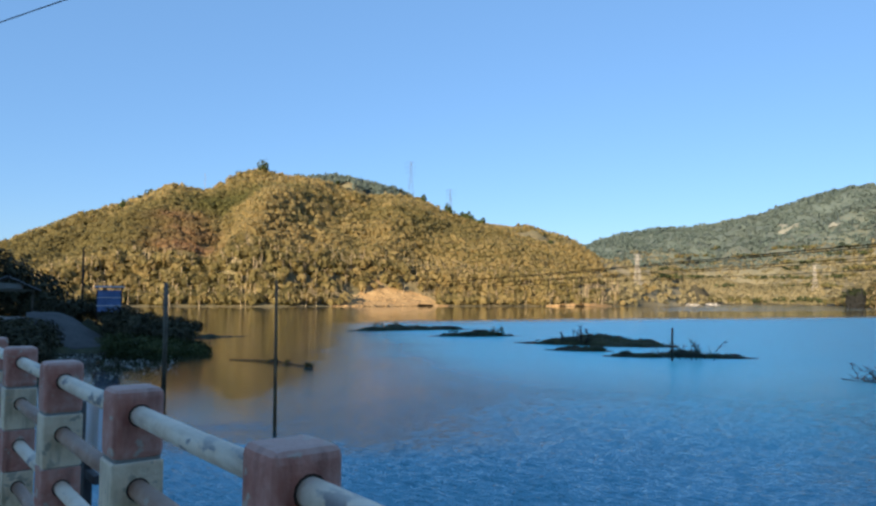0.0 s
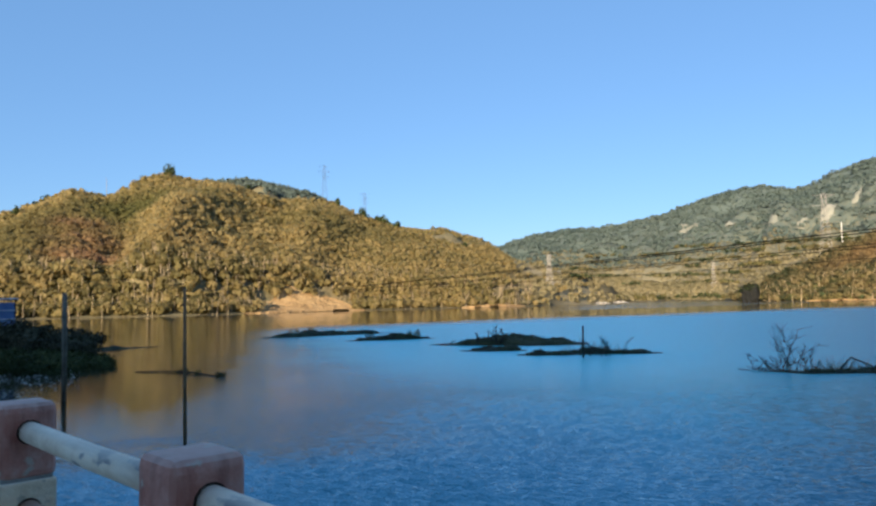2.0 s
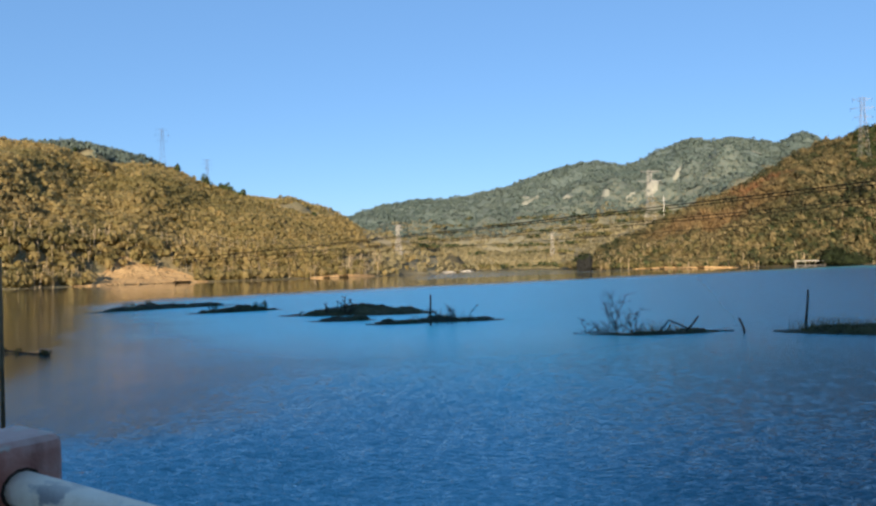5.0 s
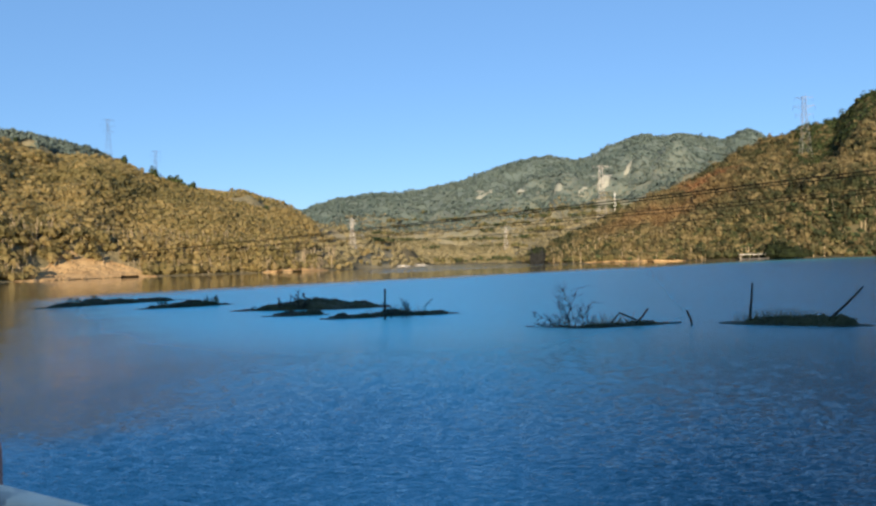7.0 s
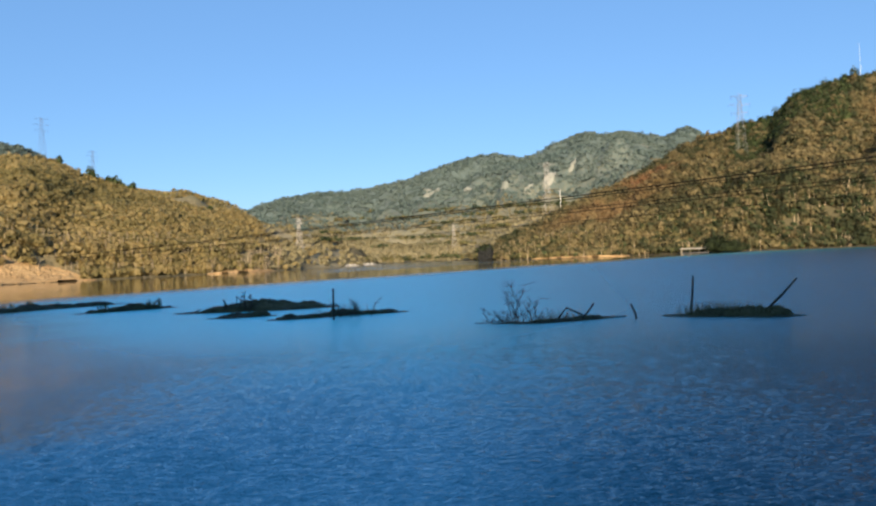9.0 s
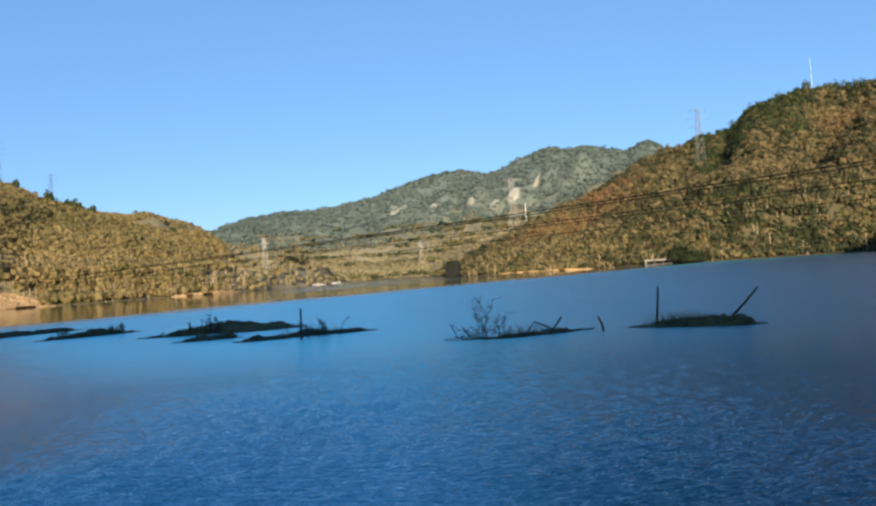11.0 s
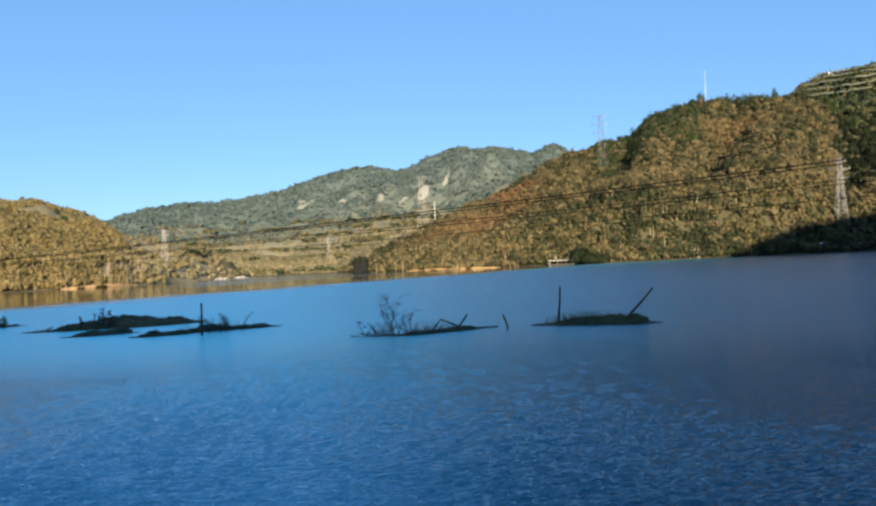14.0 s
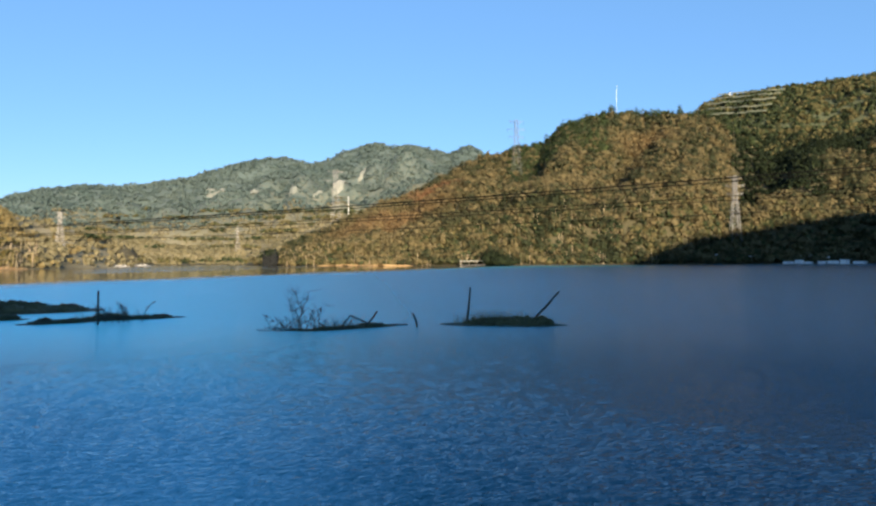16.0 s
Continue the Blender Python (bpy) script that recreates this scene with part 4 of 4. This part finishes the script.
ramp = mesh("boat_ramp", np.stack([-np.sin(np.radians(ax)) * pd, np.cos(np.radians(ax)) * pd, pz], -1).reshape(-1, 3), np.stack([q, q + 21, q + 22, q + 1], -1), GREY, True)
thick = ramp.modifiers.new("thickness", "SOLIDIFY")
thick.thickness, thick.offset = 0.5, -1
tagged(ramp, "plain grey concrete slope down the bank to the water", "ramp", kind="structure")


def stall(at_, rz):
    """A stall closed with blue sheeting on a wooden frame."""
    ob = empty("stall", at_, rz, "small stall closed with blue sheeting on wooden posts", "stall")
    for sx in (-1.05, 1.05):
        for sy in (-0.8, 0.8):
            part("post", tube([(sx, sy, -1.5), (sx, sy, 2.5)], 0.06, 6), DEAD, ob)
    for sy in (-0.8, 0.8):
        for k in range(4):
            part("sheet", box((0.52, 0.03, 2.0), (-0.78 + 0.52 * k, sy + (0.012 if k % 2 else 0), 1.2), 0.008), BLUE, ob, "blue sheeting")
    for sx in (-1.0, 1.0):
        part("side_sheet", box((0.03, 1.5, 2.0), (sx, 0, 1.2), 0.008), BLUE if sx < 0 else WHITE, ob)
    for z in (0.75, 1.5):
        part("batten", box((2.2, 0.05, 0.07), (0, -0.85, z)), WHITE, ob, "white batten")
    part("roof", box((2.6, 2.1, 0.08), (0, 0, 2.5), 0.02, (4, 0, 0)), ROOF, ob)
    return ob


stall((*plan(24.35, 75), 2.9), 24)


def pavilion(at_, rz):
    """An open-sided shed: timber posts and rails under a tin gable roof."""
    ob = empty("pavilion", at_, rz, "small open pavilion with a grey tin gable roof among dark trees", "pavilion")
    for x in (-2.7, -0.9, 0.9, 2.7):
        for y in (-2.0, 2.0):
            part("post", box((0.17, 0.17, 3.0), (x, y, 0.9), 0.015), POLE, ob, "pale weathered timber")
    for y in (-2.0, 2.0):
        part("beam", box((6.0, 0.16, 0.22), (0, y, 2.3), 0.02), POLE, ob)
        part("rail", box((5.6, 0.08, 0.12), (0, y, 0.75), 0.01), POLE, ob)
    for x in (-2.95, 2.95):
        part("gable_beam", box((0.14, 4.2, 0.2), (x, 0, 2.3), 0.02), POLE, ob)
        part("gable_board", box((0.06, 2.2, 0.5), (x, 0, 2.72), 0.01), PALE_STEEL, ob, "pale boards")
    part("floor", box((6.2, 4.6, 0.3), (0, 0, -0.3), 0.03), CONCRETE, ob)
    for s in (-1, 1):
        roof = part("roof", box((6.8, 2.9, 0.07), (0, s * 1.28, 2.95), 0.01, (-s * 26, 0, 0)), ROOF, ob, "grey tin sheet")
        for k in range(12):
            part("rib", box((0.05, 2.88, 0.04), (-3.1 + 0.56 * k, s * 1.28, 3.0), 0, (-s * 26, 0, 0)), ROOF, roof)
    return ob


pavilion((*plan(30.6, 78), 2.7), 118)


def plan_many(az, d):
    return -np.sin(np.radians(az)) * d, np.cos(np.radians(az)) * d


# floating weed in front of the bank
rng = np.random.default_rng(31)
c = np.stack([*plan_many(rng.uniform(19.5, 27.5, 900), 44 + 22 * rng.uniform(0, 1, 900) ** 0.8), rng.uniform(0.01, 0.05, 900)], -1)
a = rng.uniform(0, 6.28, 900)
s = rng.uniform(0.03, 0.13, 900)
e1 = np.stack([np.cos(a) * s, np.sin(a) * s, 0 * a], -1)
e2 = np.stack([-np.sin(a) * s * 0.5, np.cos(a) * s * 0.5, 0.03 + 0 * a], -1)
weed = mesh("floating_weed", np.stack([c - e1, c - e2, c + e1, c + e2], 1).reshape(-1, 3), np.arange(3600).reshape(-1, 4),
            material("pale_floating_weed", [(0.08, 0.085, 0.07), (0.34, 0.35, 0.32)], 2.0, 0.5, island=0.4))
tagged(weed, "pale weed and litter floating by the bank", "weed", kind="stuff")


# ---- shore banks of bare earth ----
def bare_bank(az0, az1, depth, seed, label, lift=0.7):
    """Bare earth with worn ledges that lies on the lower slope."""
    az, u = np.meshgrid(np.linspace(az0, az1, 70), np.linspace(-0.12, 1, 26), indexing="ij")
    e = np.clip(np.minimum(az - az0, az1 - az) / (0.3 * (az1 - az0)), 0.05, 1) ** 0.7
    r = curve(az, SHORE) + u * depth * e * (0.85 + 0.3 * fbm(az * 1.3, 0 * az, seed))
    led = (np.round(u * 5 + fbm(az * 0.7, u, seed) * 0.6) - u * 5) * 0.9
    z = np.maximum(land(az, r), -1) + lift * e + led + 0.2 * fbm(az * 4, u * 5, seed + 2)
    v = np.stack([-np.sin(np.radians(az)) * r, np.cos(np.radians(az)) * r, z], -1).reshape(-1, 3)
    n, m = az.shape
    i, j = np.meshgrid(np.arange(n - 1), np.arange(m - 1), indexing="ij")
    q = i * m + j
    return tagged(mesh("trim_earth_bank", v, np.stack([q, q + 1, q + m + 1, q + m], -1).reshape(-1, 4), SAND), label, "bank", kind="structure")


bare_bank(-0.9, 8.3, 26, 1, "bare sandy bank with worn ledges at the waterline")
bare_bank(-13.5, -8.5, 16, 2, "pale bare earth at the foot of the hill")
bare_bank(-41.0, -33.5, 9, 3, "pale bare earth strip along the shore")


# ---- pylons, masts and lines ----
def ground_at(az, el, far=1300):
    """Where the land first reaches the elevation el along an azimuth."""
    r = np.arange(330, far, 2.0)
    z = land(np.full_like(r, az), r)
    up = np.degrees(np.arctan2(z - EYE, r))
    k = int(np.argmax(up >= el)) if (up >= el).any() else int(np.argmax(up))
    return float(r[k]), float(z[k])


def pylon(az, base_el, top_el, label, dist=None, arms=3, width=0.15, thick=0.0026, mat=STEEL):
    """A lattice pylon: four leaning legs, bracing and crossarms."""
    r, z = ground_at(az, base_el)
    if dist:
        r = dist
        z = min(float(land(np.array([az]), np.array([r]))[0]), EYE + r * math.tan(radians(base_el)))
    h = EYE + r * math.tan(radians(top_el)) - z
    ob = empty("pylon", (*plan(az, r), z), az + 20, label, "pylon", "power line pylons")
    b, t = h * width / 2, h * width * 0.16
    w = thick * h

    def corner(k, f):
        s = b + (t - b) * min(f / 0.8, 1)
        return Vector((s * (1 if k in (0, 3) else -1), s * (1 if k < 2 else -1), h * f))

    for k in range(4):
        part("leg", tube([corner(k, -0.02), corner(k, 0.8), corner(k, 1.0)], w, 4), mat, ob)
    levels = [0, 0.2, 0.37, 0.51, 0.63, 0.73, 0.82, 0.91, 1.0]
    for f0, f1 in zip(levels, levels[1:]):
        bm = bmesh.new()
        for k in range(4):
            n = (k + 1) % 4
            tube([corner(k, f0), corner(n, f1)], w * 0.55, 3, bm, False)
            tube([corner(n, f0), corner(k, f1)], w * 0.55, 3, bm, False)
            tube([corner(k, f1), corner(n, f1)], w * 0.55, 3, bm, False)
        part("bracing", bm, mat, ob)
    for n in range(arms):
        f, reach = 0.98 - 0.13 * n, h * (0.13 if n != 1 else 0.16)
        bm = bmesh.new()
        for s in (-1, 1):
            for y in (-t, t):
                tube([(s * t, y, h * f), (s * reach, 0, h * f + 0.2)], w * 0.7, 3, bm, False)
                tube([(s * t, y, h * (f - 0.04)), (s * reach, 0, h * f + 0.2)], w * 0.5, 3, bm, False)
        part("crossarm", bm, mat, ob)
        for s in (-1, 1):
            part("insulator", tube([(s * reach, 0, h * f + 0.2), (s * reach, 0, h * (f - 0.05))], w * 0.7, 5), WIRE, ob)
    return ob


# pale steel puts sunlight into the lattice colour; the distant ones are darker
pylon(-15.4, 1.25, 3.45, "grey lattice power pylon on the low end of the hill", width=0.2, arms=2, thick=0.0045, mat=PALE_STEEL, dist=545)
pylon(-34.95, 3.3, 7.0, "tall grey lattice power pylon behind the hill's shoulder", dist=800, thick=0.0014, mat=PALE_STEEL)
pylon(-27.5, 0.9, 2.55, "grey lattice power pylon on the far low shore", dist=860, thick=0.003, mat=PALE_STEEL)
pylon(-49.2, 6.2, 10.8, "tall grey lattice power pylon on the wooded ridge", thick=0.0019)
pylon(-65.3, 1.2, 6.0, "tall pale lattice power pylon above the cove", thick=0.0045)
pylon(2.2, 8.2, 10.7, "distant grey lattice pylon behind the hilltop", dist=1100, mat=DARK_STEEL, thick=0.0014)
pylon(-0.95, 6.8, 8.55, "distant grey lattice pylon behind the ridge", dist=1000, mat=DARK_STEEL, thick=0.0018)


def mast(az, base_el, top_el, r, radius, label, mat=WHITE):
    z = float(land(np.array([az]), np.array([float(r)]))[0])
    top = EYE + r * math.tan(radians(top_el))
    ob = empty("mast", (*plan(az, r), z), 0, label, "mast")
    h = top - z
    part("pole", tube([(0, 0, -1), (0, 0, h * 0.6), (0, 0, h)], [radius, radius * 0.8, radius * 0.5], 6), mat, ob)
    part("base", box((radius * 5, radius * 5, 1.6), (0, 0, 0.4), 0.1), CONCRETE, ob)
    for f in (0.7, 0.92):
        part("bracket", box((min(radius * 6, 1.6), radius * 0.8, radius * 0.8), (0, 0, h * f)), mat, ob)
    return ob


mast(-35.95, 3.6, 4.95, 770, 0.34, "short white tower on the hill's shoulder")
mast(-56.9, 11.3, 13.2, 850, 0.12, "tall thin white mast on the wooded hilltop")
mast(-65.0, 10.6, 12.0, 1240, 0.8, "white mast on the terraced hill")
mast(18.0, 8.2, 9.25, 600, 0.2, "thin grey mast on the hilltop", STEEL)

W0, W1 = Vector((*plan(3.0, 428), 0.0)), Vector((*plan(-86, 330), 0.0))
for ratio, rad in ((1.0, 0.21), (0.955, 0.18), (0.78, 0.13), (0.73, 0.13), (0.57, 0.115)):
    a, b = W0 + Vector((0, 0, EYE + 2.6 + 4.7 * ratio)), W1 + Vector((0, 0, EYE + 36.8 * ratio))
    pts = [a.lerp(b, k / 48) - Vector((0, 0, 2.6 * 4 * (k / 48) * (1 - k / 48))) for k in range(49)]
    tagged(part("power_line", tube(pts, [rad * (0.35 + 0.65 * min(1, k / 20)) for k in range(49)], 5), WIRE), "dark power line that spans the lake", "power line", "power lines over the lake")

P, Q = Vector((*plan(31.8, 19.0), EYE + 20 * math.sin(radians(18.05)))), Vector((*plan(27.8, 15.9), EYE + 17 * math.sin(radians(20.22))))
pts = [P + (Q - P) * k for k in (-5, -3, -1, 0, 1, 2, 3)]
tagged(part("cable", tube(pts, 0.012, 6), WIRE), "thin black cable that hangs over the road", "cable")

# ---- right shore ----
def shelter(az, r):
    ob = empty("shelter", (*plan(az, r), 0.4), az, "low open shelter with a flat pale roof at the waterline", "shelter")
    for x in (-2.6, 2.6, 7.9):
        for y in (-1.6, 1.6):
            part("post", tube([(x, y, -1.5), (x, y, 2.9)], 0.16, 6), POLE, ob)
    part("end_wall", box((0.9, 3.4, 4.6), (-8.0, 0, 0.9), 0.08), POLE, ob, "pale concrete pier")
    part("roof", box((17.4, 4.4, 0.45), (0, 0, 2.9), 0.08), PALE_STEEL, ob, "flat pale roof")
    part("floor_slab", box((17.0, 4.2, 0.4), (0, 0, 0.1), 0.05), GREY, ob)
    return ob


shelter(-45.7, 497)
# near-black foliage stands for the shaded hollow beside the shelter
bushes("bushes", plan(-47.3, 500), (4.5, 0.8), 46, 8, 5, 60, 0.8, TREE_SHADE, 41, "trees beside the shelter at the waterline, shade painted in their foliage", 1.5)
bushes("bushes", plan(-48.2, 500), (7, 0.8), 40, 5.5, 5, 60, 0.8, TREE_SHADE, 42, "scrub at the waterline with shade in its colour", 1.0)


def cabin(az, r, length, height, rz, label, mat=WHITE):
    """A floating fish-farm cabin on a raft."""
    ob = empty("floating_cabin", (*plan(az, r), 0.0), rz, label, "cabin", "floating cabins along the shore")
    part("raft", box((length + 2.5, 5.5, 0.5), (0, 0, 0.15), 0.05), STEEL, ob)
    for k in range(4):
        part("float", tube([(-length / 2 + k * length / 3, -2.6, 0.05), (-length / 2 + k * length / 3, 2.6, 0.05)], 0.35, 8), BLUE, ob)
    body = part("wall", box((length * 0.7, 3.6, height), (0, 0, 0.4 + height / 2), 0.03), mat, ob)
    # black panels on the wall stand for the shade inside the openings
    for x in (-length * 0.2, length * 0.15):
        part("window", box((length * 0.2, 0.06, height * 0.55), (x, -1.82, 0.4 + height * 0.5)), SHADE_BLACK, body, "black panel for a shaded window opening")
    part("roof", box((length * 0.8, 4.4, 0.15), (0, 0, 0.5 + height), 0.03, (3, 0, 0)), mat, ob)
    return ob


for az, r, ln, h, rz in ((-19.3, 602, 11, 0.7, -20), (-20.6, 660, 14, 0.9, -14), (-68.8, 548, 9, 1.3, 70), (-69.5, 556, 6, 2.4, 66), (-70.0, 546, 8, 1.2, 78), (-70.9, 552, 5, 1.6, 60), (-71.6, 560, 9, 1.9, 68), (-72.3, 548, 6, 2.6, 72), (-73.2, 556, 10, 1.5, 74)):
    cabin(az, r, ln, h, rz, "low white floating cabin on a raft in the cove" if az < -60 else "low white floating cabin on a raft by the far shore", WHITE if az < -60 else PALE_STEEL)

# crag at the bend of the shore, its shade painted as near-black colour
crag = empty("crag", (*plan(-29.95, 552), 0), -30, "steep crag with scrub at the shore, shade painted in its colours", "rock")
bm = bmesh.new()
bmesh.ops.create_icosphere(bm, subdivisions=4, radius=1.0)
for v in bm.verts:
    p = v.co.copy()
    m = max(abs(p.x), abs(p.y), abs(p.z))
    p = p.lerp(p / m, 0.5)
    n = noise.fractal(p * 1.9, 0.8, 2.0, 5) * 0.3
    v.co = Vector((p.x * 5.6, p.y * 7, p.z * 7 + 4.5)) * (1 + 0.8 * n)
part("rock_face", bm, SHADE_BLACK, crag)
bushes("bushes", plan(-30.0, 549), (3.4, 2.0), 18, 4.5, 4.5, 60, 0.8, TREE_SHADE, 44, "trees on the crag with shade-dark foliage", 7.5)


# hedges and terrace edges over the low ground behind the far bay
rng = np.random.default_rng(83)
for k, (el, az0, az1) in enumerate(((0.9, -17.5, -29.0), (1.5, -16.5, -30.0), (2.1, -17.0, -32.0), (2.6, -15.5, -33.5), (3.1, -18.0, -35.0), (3.6, -21.0, -37.0))):
    a = np.linspace(az0, az1, 90)
    a = a[fbm(a * 0.5, 0 * a + k, 84) > -0.1]
    spots = [(*plan(v, r), z) for v, (r, z) in ((float(v), ground_at(float(v), el + 0.12 * float(fbm(np.array([v * 0.8]), np.array([k * 3.0]), 85)[0]), 1900)) for v in a)]
    tagged(crowns("hedge", np.array(spots) + rng.normal(size=(len(spots), 3)) * (3, 3, 0), 4.5 + 0.6 * k, 8.0 + k, 40, 1.3 + 0.12 * k, TREE_M, 86 + k, "", lobes=3, inner=0.8), "dark hedge along a terrace of the low hills", "hedge", kind="stuff")


# single trees that stand out on the skylines
def lone_tree(az, el, height, width, seed, label, mat=TREE_D):
    r, z = ground_at(az, el)
    ob = empty("tree", (*plan(az, r), z - 0.5), 0, label, "tree", "trees on the skyline")
    part("trunk", tube([(0, 0, 0), (0.1, 0, height * 0.5), (0, 0.1, height * 0.8)], [0.3, 0.22, 0.1], 6), TRUNK, ob)
    rng = np.random.default_rng(seed)
    p = rng.normal(size=(7, 3)) * (width * 0.22, width * 0.22, height * 0.12) + (0, 0, height * 0.35)
    c = crowns("crown", p, height * 0.5, width * 0.55, 46, 0.9, mat, seed, "", inner=0.8)
    c.parent = ob
    for key in ("category", "kind"):
        if key in c:
            del c[key]
    return ob


lone_tree(13.7, 9.3, 13, 10, 1, "round dark tree on the very hilltop")
for k, (az, el) in enumerate(((21.9, 7.0), (23.7, 5.9), (22.6, 6.6), (1.3, 7.3), (-0.9, 6.3), (-2.0, 5.9), (-2.9, 5.6), (-3.5, 5.4), (-2.4, 5.8), (-8.8, 3.9), (8.0, 8.6))):
    lone_tree(az, el, 9.5 + 2 * math.sin(k * 1.9), 5, 10 + k, "dark tree standing out on the hill's crest")
for k in range(26):
    az = -51.0 - 0.62 * k
    lone_tree(az, float(curve(np.array([az]), [(a, e) for a, e, _ in HILL_R])[0]) - 0.15, 12 + 4 * math.sin(k * 2.3), 11 + 2 * math.cos(k * 1.7), 40 + k, "dark green tree on the hill's crest")


# pale scree on the far range
def scree(az, el, half_az, length, seed, drift=None):
    r, z = ground_at(az, el, 2300)
    a, u = np.meshgrid(np.linspace(-1, 1, 14), np.linspace(0, 1, 14), indexing="ij")
    wide = half_az * (1 - 0.6 * u) * (0.8 + 0.5 * fbm(u * 3, 0 * u, seed))
    aa, rr = az + a * wide + u * (0.8 * math.sin(seed) if drift is None else drift), r + u * length
    zz = land(aa, rr) + 2.5 * (1 - np.abs(a)) + 1.0
    v = np.stack([-np.sin(np.radians(aa)) * rr, np.cos(np.radians(aa)) * rr, zz], -1).reshape(-1, 3)
    i, j = np.meshgrid(np.arange(13), np.arange(13), indexing="ij")
    q = i * 14 + j
    return tagged(mesh("trim_scree", v, np.stack([q, q + 1, q + 15, q + 14], -1).reshape(-1, 4), SCREE), "pale bare scree on the far mountainside", "scree", kind="structure")


for k, (az, el, w, ln) in enumerate(((-26.0, 4.9, 0.8, 90), (-28.7, 5.0, 0.5, 70), (-31.7, 4.7, 0.6, 80), (-33.4, 4.5, 0.4, 60), (-35.0, 5.0, 0.5, 80), (-42.5, 7.6, 0.6, 60))):
    scree(az, el, w, ln, k + 1)
scree(-36.8, 6.0, 0.28, 170, 12, -2.1)


def shed(az, r, w, label):
    z = float(land(np.array([az]), np.array([float(r)]))[0])
    ob = empty("shed", (*plan(az, r), z), az, label, "shed", "sheds above the cove")
    part("wall", box((w, 4.5, 3.0), (0, 0, 1.2), 0.05), CONCRETE, ob)
    part("roof", box((w + 1.4, 6.0, 0.2), (0, 0, 2.9), 0.04, (8, 0, 0)), WHITE, ob, "pale sheet roof")
    part("door", box((1.0, 0.1, 2.0), (w * 0.2, -2.28, 0.9)), DEAD, ob)
    return ob


for az, r, w in ((-69.9, 596, 6), (-70.9, 600, 9), (-64.2, 566, 5), (-66.4, 575, 6)):
    shed(az, r, w, "small shed with a pale roof on the shaded slope")


# pale terrace cuts across the hill behind the cove
for k, el in enumerate((10.2, 10.6, 11.0, 11.35, 11.6)):
    a = np.linspace(-62.2 - 0.5 * k, -67.5 - 0.3 * k, 40)
    rr = np.array([ground_at(float(v), el)[0] for v in a])
    rr = np.convolve(np.pad(rr, 4, mode="edge"), np.ones(9) / 9, "valid") - 3
    rows = []
    for dr, dz in ((-3.0, 10.0), (-1.0, 12.6), (5.0, 12.7)):
        rows.append(np.stack([-np.sin(np.radians(a)) * (rr + dr), np.cos(np.radians(a)) * (rr + dr), EYE + rr * math.tan(radians(el)) + dz - 5.0 + 1.6 * fbm(a * 2.2, 0 * a, 95 + k)], -1))
    v = np.concatenate(rows)
    f = [(s * 40 + n, s * 40 + n + 1, (s + 1) * 40 + n + 1, (s + 1) * 40 + n) for s in range(2) for n in range(39)]
    tagged(mesh("trim_terrace", v, f, TERRACE), "pale terrace cut across the green hillside", "terrace", kind="structure")


def notice_board(s, rz):
    """A small pale board on a dark post, fixed outside the railing."""
    p = POST1 + NRM * 0.2 + U * s
    ob = empty("notice_board", (p.x, p.y, DECK), rz, "small pale blank board on a dark post behind the railing", "notice board")
    part("post", box((0.16, 0.05, 1.25), (0.13, 0, 0.26), 0.008), DARK_STEEL, ob)
    part("board", box((0.30, 0.03, 0.30), (-0.10, 0.01, 0.76), 0.006), PALE, ob, "pale blue-white board")
    part("brace", box((0.34, 0.04, 0.05), (0.0, 0.0, 0.47), 0.006), DARK_STEEL, ob)
    return ob


PALE = material("pale_board_paint", [(0.74, 0.80, 0.88), (0.85, 0.89, 0.94)], 5.0, 0.6)
notice_board(2.98, RAIL_RZ)
